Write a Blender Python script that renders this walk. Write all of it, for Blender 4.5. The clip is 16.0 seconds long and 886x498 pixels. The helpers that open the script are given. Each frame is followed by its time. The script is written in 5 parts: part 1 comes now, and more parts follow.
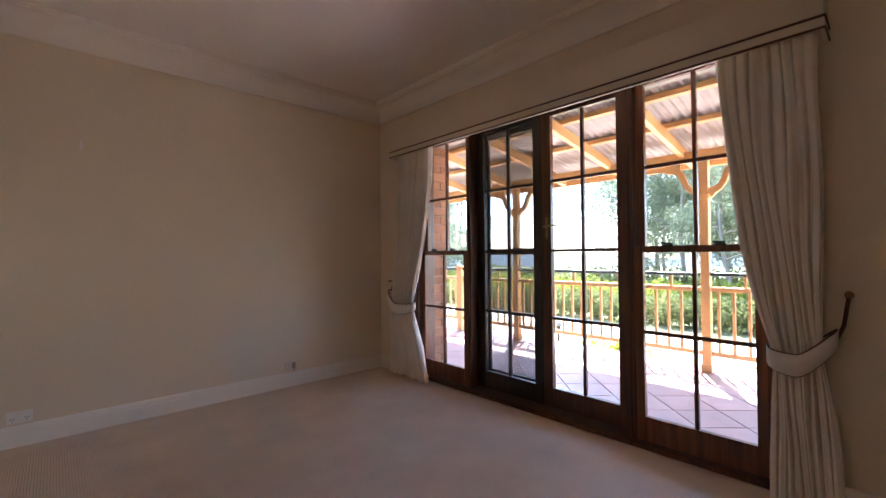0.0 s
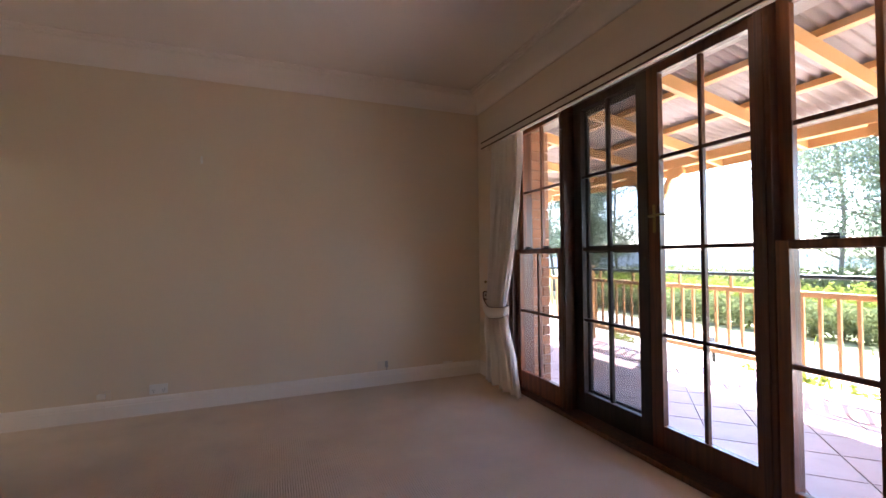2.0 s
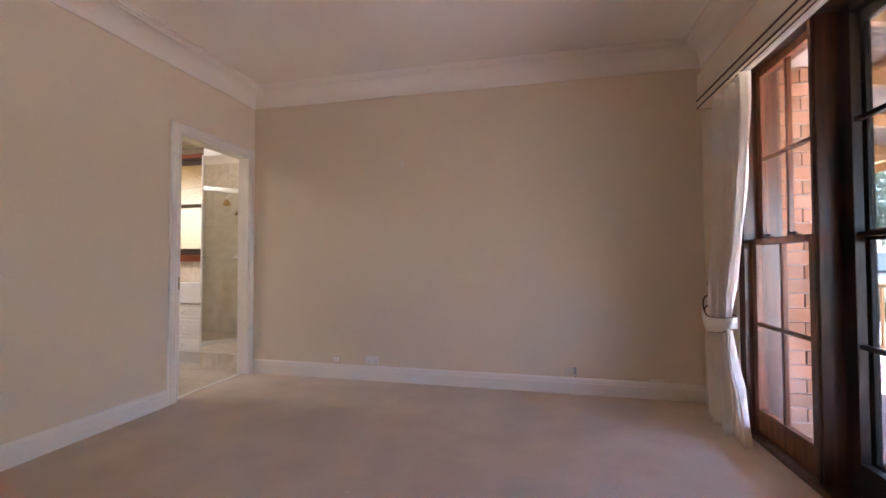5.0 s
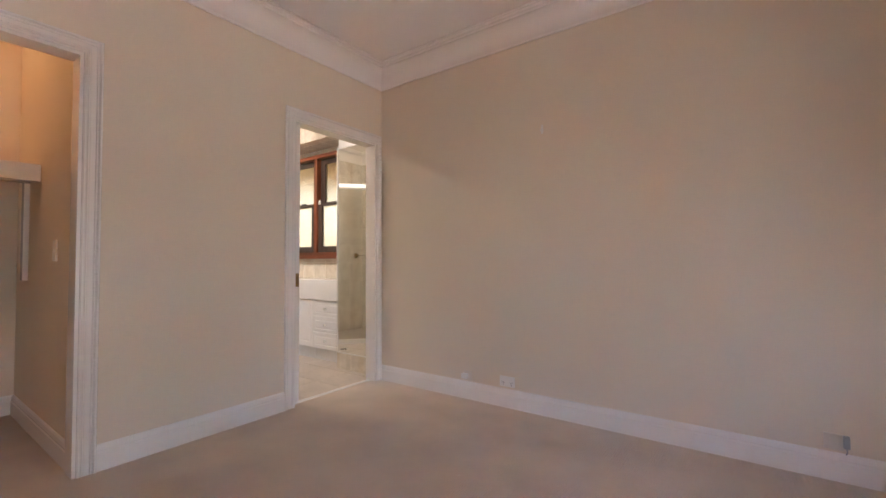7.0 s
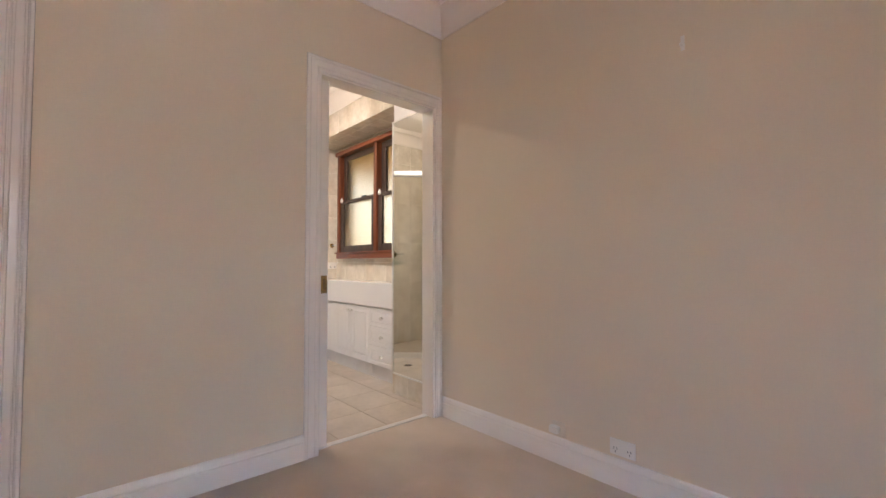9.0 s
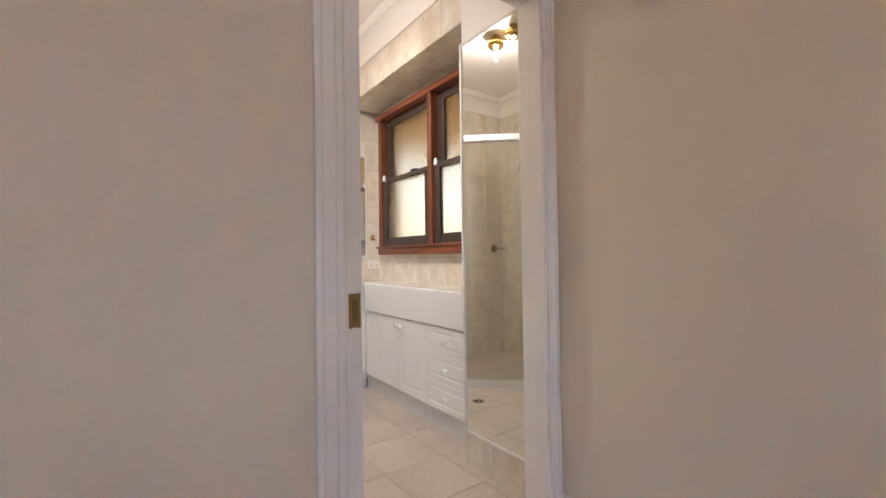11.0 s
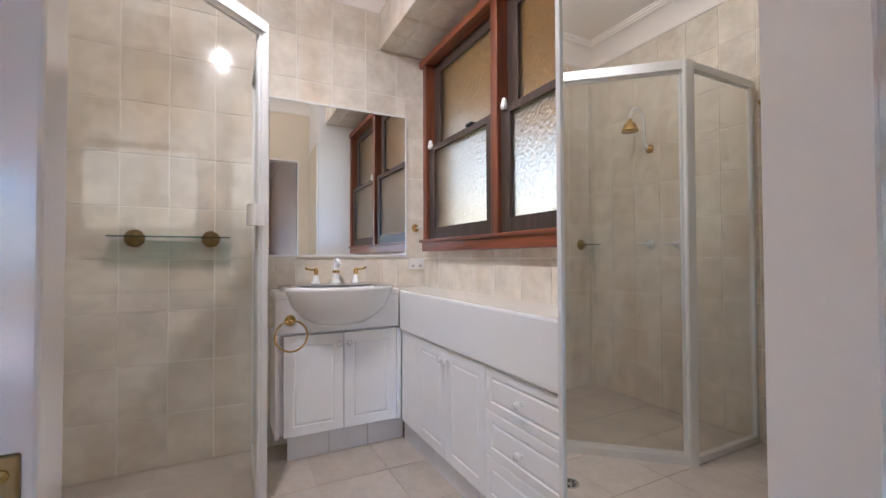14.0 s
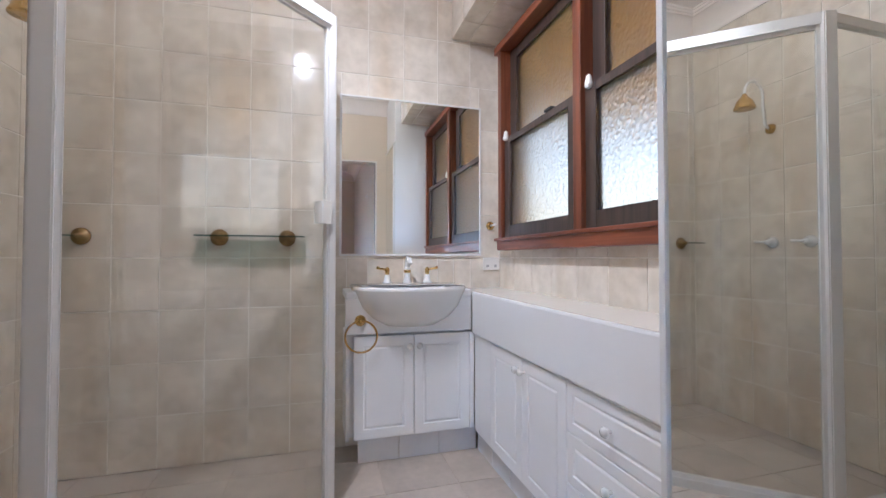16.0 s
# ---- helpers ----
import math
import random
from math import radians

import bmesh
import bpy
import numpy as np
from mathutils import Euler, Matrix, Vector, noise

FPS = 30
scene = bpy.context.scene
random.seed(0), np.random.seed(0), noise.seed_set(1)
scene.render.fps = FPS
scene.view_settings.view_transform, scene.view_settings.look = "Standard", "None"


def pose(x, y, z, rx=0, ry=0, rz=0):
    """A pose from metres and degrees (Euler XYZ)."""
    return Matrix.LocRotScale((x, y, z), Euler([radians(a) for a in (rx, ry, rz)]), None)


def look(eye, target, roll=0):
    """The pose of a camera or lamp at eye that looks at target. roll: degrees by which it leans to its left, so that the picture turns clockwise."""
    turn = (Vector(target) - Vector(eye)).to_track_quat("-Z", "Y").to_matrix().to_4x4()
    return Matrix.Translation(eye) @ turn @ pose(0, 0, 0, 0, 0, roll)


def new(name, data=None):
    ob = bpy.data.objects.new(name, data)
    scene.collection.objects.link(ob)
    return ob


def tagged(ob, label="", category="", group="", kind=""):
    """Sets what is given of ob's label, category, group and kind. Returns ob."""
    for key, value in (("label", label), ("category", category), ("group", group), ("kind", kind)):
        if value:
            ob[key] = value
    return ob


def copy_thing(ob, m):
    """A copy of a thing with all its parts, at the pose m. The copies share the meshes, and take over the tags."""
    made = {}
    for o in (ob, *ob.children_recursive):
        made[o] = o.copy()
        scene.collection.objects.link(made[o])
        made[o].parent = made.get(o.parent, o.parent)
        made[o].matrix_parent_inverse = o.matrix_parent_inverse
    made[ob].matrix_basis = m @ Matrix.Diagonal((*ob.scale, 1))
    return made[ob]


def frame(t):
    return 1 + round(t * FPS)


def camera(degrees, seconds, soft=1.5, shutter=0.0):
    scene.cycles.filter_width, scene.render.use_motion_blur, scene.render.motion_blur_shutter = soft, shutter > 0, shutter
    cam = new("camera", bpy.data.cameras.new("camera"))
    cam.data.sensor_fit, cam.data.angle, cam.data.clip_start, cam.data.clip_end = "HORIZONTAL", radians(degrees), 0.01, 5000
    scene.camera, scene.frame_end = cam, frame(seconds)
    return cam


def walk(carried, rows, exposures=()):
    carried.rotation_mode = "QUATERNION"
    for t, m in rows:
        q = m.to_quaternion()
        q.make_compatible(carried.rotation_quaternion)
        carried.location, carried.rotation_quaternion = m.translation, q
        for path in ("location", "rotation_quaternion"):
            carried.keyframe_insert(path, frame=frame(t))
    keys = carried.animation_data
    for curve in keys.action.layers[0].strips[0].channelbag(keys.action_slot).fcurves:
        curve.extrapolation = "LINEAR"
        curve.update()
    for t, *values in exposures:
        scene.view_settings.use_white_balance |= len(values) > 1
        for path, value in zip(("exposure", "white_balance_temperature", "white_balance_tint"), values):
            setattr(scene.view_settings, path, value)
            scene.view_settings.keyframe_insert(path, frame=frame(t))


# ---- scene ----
cam = camera(93.0, 16.0)
PATH = [
    (0, (-0.721, 1.417, 1.141), (0.638, 2.884, 1.176), -0.5),
    (0.5, (-0.535, 1.451, 1.174), (0.705, 3.02, 1.198), -0.9),
    (1, (-0.355, 1.445, 1.165), (0.736, 3.121, 1.193), -0.7),
    (1.5, (-0.217, 1.431, 1.136), (0.714, 3.201, 1.176), -0.5),
    (2, (-0.068, 1.394, 1.136), (0.676, 3.25, 1.173), -0.6),
    (2.5, (0.056, 1.369, 1.14), (0.617, 3.288, 1.17), -0.5),
    (3, (0.19, 1.338, 1.119), (0.548, 3.305, 1.157), -0.5),
    (3.5, (0.339, 1.344, 1.089), (0.472, 3.339, 1.137), -0.4),
    (4, (0.444, 1.405, 1.084), (0.375, 3.403, 1.122), -0.4),
    (4.5, (0.583, 1.496, 1.059), (0.29, 3.474, 1.109), -0.2),
    (5, (0.590, 1.570, 1.066), (0.142, 3.518, 1.119), -0.1),
    (7.5, (0.448, 2.611, 1.011), (-0.811, 4.164, 1.063), -0.1),
    (8, (0.256, 2.742, 1.034), (-1.04, 4.264, 1.073), 0.1),
    (8.5, (0.164, 3.003, 0.998), (-1.246, 4.42, 1.061), 0.1),
    (11, (-1.028, 3.788, 1.039), (-2.649, 4.959, 1.074), -0.8),
    (11.5, (-1.265, 3.92, 1.031), (-2.912, 5.055, 1.068), -0.8),
    (12, (-1.479, 4.024, 1.017), (-3.14, 5.139, 1.063), -0.5),
    (12.5, (-1.621, 4.125, 1.041), (-3.307, 5.201, 1.066), -0.6),
    (13, (-1.737, 4.242, 1.014), (-3.452, 5.271, 1.054), -0.5),
    (13.5, (-1.827, 4.33, 1.002), (-3.575, 5.3, 1.053), -0.1),
    (14, (-1.891, 4.375, 1.021), (-3.672, 5.286, 1.061), -0.2),
    (14.5, (-1.932, 4.408, 1.031), (-3.751, 5.24, 1.064), -0.1),
    (15, (-1.975, 4.426, 1.02), (-3.829, 5.175, 1.063), 0.1),
    (15.5, (-1.998, 4.457, 1.018), (-3.89, 5.102, 1.063), -0.0),
    (16, (-2.017, 4.465, 1.016), (-3.937, 5.023, 1.058), 0.0),
]
walk(cam, [(t, look(eye, target, roll)) for t, eye, target, roll in PATH],
     exposures=[(0.0, 3.5, 5600, 14), (2.0, 3.5, 5600, 16), (3.5, 3.8, 5450, 17), (5.0, 4.25, 5300, 18), (7.5, 4.4, 5350, 15), (8.5, 4.4, 5350, 15), (11.0, 4.4, 5100, 14), (12.5, 4.38, 4850, 15), (14.0, 4.22, 4600, 16), (16.0, 4.3, 4350, 15)])
scene.cycles.max_bounces, scene.cycles.diffuse_bounces, scene.cycles.transparent_max_bounces = 14, 10, 24

# ---- world, sun and lamps ----
world = bpy.data.worlds.new("world")
scene.world = world
world.use_nodes = True
sky = world.node_tree.nodes.new("ShaderNodeTexSky")
sky.sky_type, sky.sun_disc = "NISHITA", False
sky.sun_elevation, sky.sun_rotation = radians(60), radians(60)
world.node_tree.links.new(sky.outputs[0], world.node_tree.nodes["Background"].inputs[0])
world.node_tree.nodes["Background"].inputs[1].default_value = 0.15
sun = new("sun", bpy.data.lights.new("sun", "SUN"))
sun.data.energy, sun.data.angle, sun.data.color = 5.0, radians(0.5), (1, 0.94, 0.84)
sun.matrix_world = look((0.46 * 30, 0.26 * 30, 0.87 * 30), (0, 0, 0))


def bulb(name, place, watts, colour, radius):
    lamp = new(name, bpy.data.lights.new(name, "POINT"))
    lamp.data.energy, lamp.data.color, lamp.data.shadow_soft_size = watts, colour, radius
    lamp.location = place
    return lamp


WARM = (1.0, 0.80, 0.57)
for x in (-3.12, -3.30):
    lamp = new("heat_lamp_light", bpy.data.lights.new("heat_lamp_light", "SPOT"))
    lamp.data.energy, lamp.data.color, lamp.data.shadow_soft_size = 2.2, WARM, 0.010
    lamp.data.spot_size, lamp.data.spot_blend = radians(122), 1.0
    lamp.matrix_world = look((x, 4.32, 2.550), (x - 0.25, 4.72, 1.72))
bulb("heat_lamp_glow", (-3.30, 4.32, 2.50), 0.78, WARM, 0.009)
bulb("wardrobe_light", (-3.05, 2.60, 2.52), 0.10, (1.0, 0.44, 0.12), 0.06)

# ---- materials ----
def base_material(name):
    m = bpy.data.materials.new(name)
    m.use_nodes = True
    return m, m.node_tree.nodes, m.node_tree.links, m.node_tree.nodes["Principled BSDF"]


def surface(name, colour, rough=0.6, vary=0.12, large=1.2, fine=60.0, bump=0.1, depth=0.002, metal=0.0, pieces=0.0, coat=0.0, stretch=(1, 1, 1), tint=None):
    """A painted, woven or stony surface: colour that drifts at two scales, fine relief."""
    m, n, l, b = base_material(name)
    tc = n.new("ShaderNodeTexCoord")
    mp = n.new("ShaderNodeMapping")
    mp.inputs["Scale"].default_value = stretch
    l.new(tc.outputs["Object"], mp.inputs["Vector"])
    if pieces:
        who, away = n.new("ShaderNodeObjectInfo"), n.new("ShaderNodeVectorMath")
        away.operation, away.inputs[1].default_value = "MULTIPLY", (31.0, 17.0, 23.0)
        l.new(who.outputs["Random"], away.inputs[0])
        l.new(away.outputs[0], mp.inputs["Location"])
    big = n.new("ShaderNodeTexNoise")
    big.inputs["Scale"].default_value, big.inputs["Detail"].default_value = large, 4
    small = n.new("ShaderNodeTexNoise")
    small.inputs["Scale"].default_value, small.inputs["Detail"].default_value = fine, 3
    l.new(mp.outputs[0], big.inputs["Vector"])
    l.new(mp.outputs[0], small.inputs["Vector"])
    mix = n.new("ShaderNodeMath")
    mix.operation = "MULTIPLY_ADD"
    mix.inputs[1].default_value = 0.65
    l.new(big.outputs[0], mix.inputs[0])
    part2 = n.new("ShaderNodeMath")
    part2.operation = "MULTIPLY"
    part2.inputs[1].default_value = 0.35
    l.new(small.outputs[0], part2.inputs[0])
    l.new(part2.outputs[0], mix.inputs[2])
    source = mix.outputs[0]
    if pieces:
        info = n.new("ShaderNodeObjectInfo")
        per = n.new("ShaderNodeMath")
        per.operation = "MULTIPLY_ADD"
        per.inputs[1].default_value = pieces
        l.new(info.outputs["Random"], per.inputs[0])
        l.new(source, per.inputs[2])
        off = n.new("ShaderNodeMath")
        off.operation = "SUBTRACT"
        off.inputs[1].default_value = pieces / 2
        l.new(per.outputs[0], off.inputs[0])
        source = off.outputs[0]
    ramp = n.new("ShaderNodeValToRGB")
    second = tint or colour
    ramp.color_ramp.elements[0].position, ramp.color_ramp.elements[1].position = 0.3, 0.7
    ramp.color_ramp.elements[0].color = (*[c * (1 - vary) for c in second], 1)
    ramp.color_ramp.elements[1].color = (*[min(1, c * (1 + vary * 0.6)) for c in colour], 1)
    l.new(source, ramp.inputs[0])
    l.new(ramp.outputs[0], b.inputs["Base Color"])
    b.inputs["Metallic"].default_value = metal
    rr = n.new("ShaderNodeMath")
    rr.operation = "MULTIPLY_ADD"
    rr.inputs[1].default_value, rr.inputs[2].default_value = 0.2 * rough, rough * 0.9
    l.new(big.outputs[0], rr.inputs[0])
    l.new(rr.outputs[0], b.inputs["Roughness"])
    if coat:
        b.inputs["Coat Weight"].default_value, b.inputs["Coat Roughness"].default_value = coat, 0.08
    if bump:
        bp = n.new("ShaderNodeBump")
        bp.inputs["Strength"].default_value, bp.inputs["Distance"].default_value = bump, depth
        l.new(small.outputs[0], bp.inputs["Height"])
        l.new(bp.outputs[0], b.inputs["Normal"])
    return m


def timber(name, dark, light, rough=0.35, axis=2, coat=0.3):
    """Stained timber with grain along one axis."""
    m, n, l, b = base_material(name)
    tc = n.new("ShaderNodeTexCoord")
    mp = n.new("ShaderNodeMapping")
    sc = [40.0, 40.0, 40.0]
    sc[axis] = 2.0
    mp.inputs["Scale"].default_value = sc
    l.new(tc.outputs["Object"], mp.inputs["Vector"])
    gr = n.new("ShaderNodeTexNoise")
    gr.inputs["Scale"].default_value, gr.inputs["Detail"].default_value, gr.inputs["Distortion"].default_value = 1.0, 5, 0.6
    l.new(mp.outputs[0], gr.inputs["Vector"])
    ramp = n.new("ShaderNodeValToRGB")
    ramp.color_ramp.elements[0].position, ramp.color_ramp.elements[1].position = 0.3, 0.72
    ramp.color_ramp.elements[0].color, ramp.color_ramp.elements[1].color = (*dark, 1), (*light, 1)
    l.new(gr.outputs[0], ramp.inputs[0])
    l.new(ramp.outputs[0], b.inputs["Base Color"])
    b.inputs["Roughness"].default_value = rough
    b.inputs["Coat Weight"].default_value, b.inputs["Coat Roughness"].default_value = coat, 0.2
    bp = n.new("ShaderNodeBump")
    bp.inputs["Strength"].default_value, bp.inputs["Distance"].default_value = 0.15, 0.001
    l.new(gr.outputs[0], bp.inputs["Height"])
    l.new(bp.outputs[0], b.inputs["Normal"])
    return m


def clear_glass(name, colour=(1, 1, 1), gloss=0.045):
    """Thin clear glass: see-through, with a mirror gloss that grows at grazing angles."""
    m, n, l, b = base_material(name)
    n.remove(b)
    tr, gl, mx, lw = n.new("ShaderNodeBsdfTransparent"), n.new("ShaderNodeBsdfGlossy"), n.new("ShaderNodeMixShader"), n.new("ShaderNodeLayerWeight")
    tr.inputs[0].default_value = (*colour, 1)
    gl.inputs["Roughness"].default_value = 0.0
    lw.inputs[0].default_value = 0.5
    pw, ma = n.new("ShaderNodeMath"), n.new("ShaderNodeMath")
    pw.operation, ma.operation = "POWER", "MULTIPLY_ADD"
    pw.inputs[1].default_value = 5.0
    ma.inputs[1].default_value, ma.inputs[2].default_value = 0.85, gloss
    l.new(lw.outputs["Facing"], pw.inputs[0])
    l.new(pw.outputs[0], ma.inputs[0])
    l.new(ma.outputs[0], mx.inputs[0])
    l.new(tr.outputs[0], mx.inputs[1])
    l.new(gl.outputs[0], mx.inputs[2])
    l.new(mx.outputs[0], n["Material Output"].inputs[0])
    return m


def frosted_glass(name):
    m, n, l, b = base_material(name)
    b.inputs["Base Color"].default_value = (0.195, 0.122, 0.064, 1)
    b.inputs["Transmission Weight"].default_value, b.inputs["Roughness"].default_value, b.inputs["IOR"].default_value = 1.0, 0.40, 1.25
    tc = n.new("ShaderNodeTexCoord")
    vo = n.new("ShaderNodeTexVoronoi")
    vo.feature, vo.inputs["Scale"].default_value = "SMOOTH_F1", 62
    l.new(tc.outputs["Object"], vo.inputs["Vector"])
    bp = n.new("ShaderNodeBump")
    bp.inputs["Strength"].default_value, bp.inputs["Distance"].default_value = 1.0, 0.006
    l.new(vo.outputs["Distance"], bp.inputs["Height"])
    l.new(bp.outputs[0], b.inputs["Normal"])
    return m


def mesh_screen(name):
    m, n, l, b = base_material(name)
    b.inputs["Base Color"].default_value, b.inputs["Roughness"].default_value = (0.02, 0.02, 0.022, 1), 0.7
    tr, mx = n.new("ShaderNodeBsdfTransparent"), n.new("ShaderNodeMixShader")
    tc, wv = n.new("ShaderNodeTexCoord"), n.new("ShaderNodeTexNoise")
    wv.inputs["Scale"].default_value = 5
    l.new(tc.outputs["Object"], wv.inputs["Vector"])
    ramp = n.new("ShaderNodeMapRange")
    ramp.inputs["To Min"].default_value, ramp.inputs["To Max"].default_value = 0.40, 0.55
    l.new(wv.outputs[0], ramp.inputs[0])
    l.new(ramp.outputs[0], mx.inputs[0])
    l.new(tr.outputs[0], mx.inputs[1])
    l.new(b.outputs[0], mx.inputs[2])
    l.new(mx.outputs[0], n["Material Output"].inputs[0])
    return m


def foliage(name, dark, light):
    """Leaves that shine a little light through; each lump differs."""
    m, n, l, b = base_material(name)
    n.remove(b)
    geo, tc, big = n.new("ShaderNodeNewGeometry"), n.new("ShaderNodeTexCoord"), n.new("ShaderNodeTexNoise")
    big.inputs["Scale"].default_value = 1.1
    l.new(tc.outputs["Object"], big.inputs["Vector"])
    add = n.new("ShaderNodeMath")
    add.operation = "MULTIPLY_ADD"
    add.inputs[1].default_value = 0.35
    l.new(geo.outputs["Random Per Island"], add.inputs[0])
    half = n.new("ShaderNodeMath")
    half.operation = "MULTIPLY_ADD"
    half.inputs[1].default_value, half.inputs[2].default_value = 1.6, -0.5
    l.new(big.outputs[0], half.inputs[0])
    l.new(half.outputs[0], add.inputs[2])
    ramp = n.new("ShaderNodeValToRGB")
    ramp.color_ramp.elements[0].color, ramp.color_ramp.elements[1].color = (*dark, 1), (*light, 1)
    l.new(add.outputs[0], ramp.inputs[0])
    di, tr, mx = n.new("ShaderNodeBsdfDiffuse"), n.new("ShaderNodeBsdfTranslucent"), n.new("ShaderNodeMixShader")
    mx.inputs[0].default_value = 0.42
    l.new(ramp.outputs[0], di.inputs[0])
    l.new(ramp.outputs[0], tr.inputs[0])
    l.new(di.outputs[0], mx.inputs[1])
    l.new(tr.outputs[0], mx.inputs[2])
    l.new(mx.outputs[0], n["Material Output"].inputs[0])
    return m


def glowing(name, colour, strength):
    m, n, l, b = base_material(name)
    b.inputs["Base Color"].default_value = (*colour, 1)
    b.inputs["Emission Color"].default_value, b.inputs["Emission Strength"].default_value = (*colour, 1), strength
    return m


WALL = surface("wall_paint", (0.80, 0.70, 0.55), 0.55, 0.05, 0.9, 140, 0.06)
CEIL = surface("ceiling_paint", (0.90, 0.85, 0.79), 0.8, 0.03, 0.8, 120, 0.04)
TRIM = surface("trim_gloss_paint", (0.90, 0.86, 0.80), 0.16, 0.03, 2.0, 30, 0.03, coat=0.3)
CARPET = surface("carpet", (0.72, 0.615, 0.51), 0.95, 0.09, 3.0, 190, 0.9, 0.006, tint=(0.67, 0.57, 0.475))


def ribbed(m):
    """Rows of loops across the pile, stronger in worn patches."""
    n, l = m.node_tree.nodes, m.node_tree.links
    tc, wave, worn, power = n.new("ShaderNodeTexCoord"), n.new("ShaderNodeTexWave"), n.new("ShaderNodeTexNoise"), n.new("ShaderNodeMapRange")
    wave.inputs["Scale"].default_value, wave.inputs["Distortion"].default_value = 26.0, 2.2
    wave.inputs["Detail"].default_value, wave.inputs["Detail Scale"].default_value = 2.0, 1.6
    worn.inputs["Scale"].default_value = 2.6
    power.inputs["From Min"].default_value, power.inputs["From Max"].default_value = 0.40, 0.68
    power.inputs["To Min"].default_value, power.inputs["To Max"].default_value = 0.1, 0.8
    bp = n.new("ShaderNodeBump")
    bp.inputs["Distance"].default_value = 0.006
    l.new(tc.outputs["Object"], wave.inputs["Vector"])
    l.new(tc.outputs["Object"], worn.inputs["Vector"])
    l.new(worn.outputs[0], power.inputs[0])
    l.new(power.outputs[0], bp.inputs["Strength"])
    l.new(wave.outputs["Fac"], bp.inputs["Height"])
    fine = n["Bump"]
    l.new(bp.outputs[0], fine.inputs["Normal"])


ribbed(CARPET)
DARK_WOOD = timber("dark_stained_timber", (0.050, 0.016, 0.007), (0.15, 0.050, 0.018))
WINDOW_WOOD = timber("red_brown_window_timber", (0.085, 0.026, 0.010), (0.26, 0.088, 0.030))
# Near-black timber for the screened leaf only; door_2 uses DARK_WOOD.
BLACK_WOOD = timber("near_black_door_timber", (0.016, 0.009, 0.007), (0.045, 0.024, 0.017))
RED_WOOD = timber("red_stained_timber", (0.12, 0.030, 0.010), (0.30, 0.085, 0.028), axis=0)
RED_WOOD_V = timber("red_stained_timber_upright", (0.10, 0.027, 0.009), (0.26, 0.075, 0.025))
SASH_WOOD = timber("old_sash_timber", (0.035, 0.022, 0.015), (0.08, 0.05, 0.034), rough=0.5)
CLOTH = surface("curtain_linen", (0.86, 0.81, 0.74), 0.9, 0.07, 4, 260, 0.35, 0.001, stretch=(1, 1, 0.25))
CLOTH_TRIM = surface("curtain_braid", (0.13, 0.07, 0.05), 0.9, 0.2, 20, 300, 0.4)
BRASS = surface("brass", (0.62, 0.42, 0.13), 0.22, 0.12, 8, 80, 0.04, metal=1.0)
OLD_BRASS = surface("aged_brass", (0.34, 0.24, 0.10), 0.38, 0.35, 14, 160, 0.15, metal=1.0)
# Darker brass: patina together with the shade inside the finger recess.
RECESS_BRASS = surface("recess_shade_patina_brass", (0.26, 0.18, 0.08), 0.42, 0.4, 20, 160, 0.2, metal=1.0)
CHROME = surface("heat_lamp_silver", (0.8, 0.8, 0.8), 0.1, 0.05, 8, 80, 0.0, metal=1.0)
PLASTIC = surface("white_plastic", (0.84, 0.82, 0.77), 0.35, 0.03, 6, 60, 0.02)
BEIGE = surface("beige_plastic", (0.74, 0.67, 0.56), 0.4, 0.05, 6, 60, 0.02)
GREY = surface("grey_plastic", (0.42, 0.41, 0.40), 0.4, 0.05, 6, 60, 0.02)
PORCELAIN = surface("porcelain", (0.84, 0.84, 0.82), 0.07, 0.015, 3, 30, 0.0, coat=0.5)
LAMINATE = surface("white_vanity_paint", (0.88, 0.88, 0.885), 0.30, 0.012, 9, 60, 0.0)
KICK = surface("kickboard_tile", (0.80, 0.80, 0.81), 0.16, 0.06, 6, 30, 0.02, coat=0.3)
STONE = surface("cream_bench_top", (0.82, 0.79, 0.73), 0.14, 0.04, 5, 90, 0.02, coat=0.3)
ALU = surface("white_powder_coat", (0.77, 0.765, 0.74), 0.3, 0.02, 3, 60, 0.02)
GROUT = surface("grout", (0.86, 0.825, 0.74), 0.85, 0.12, 3, 120, 0.2)
FLOOR_GROUT = surface("floor_grout", (0.56, 0.49, 0.42), 0.85, 0.15, 3, 120, 0.2)
TILE = surface("marbled_wall_tile", (0.80, 0.745, 0.645), 0.13, 0.14, 7, 24, 0.02, pieces=0.06, coat=0.4, tint=(0.725, 0.66, 0.545))


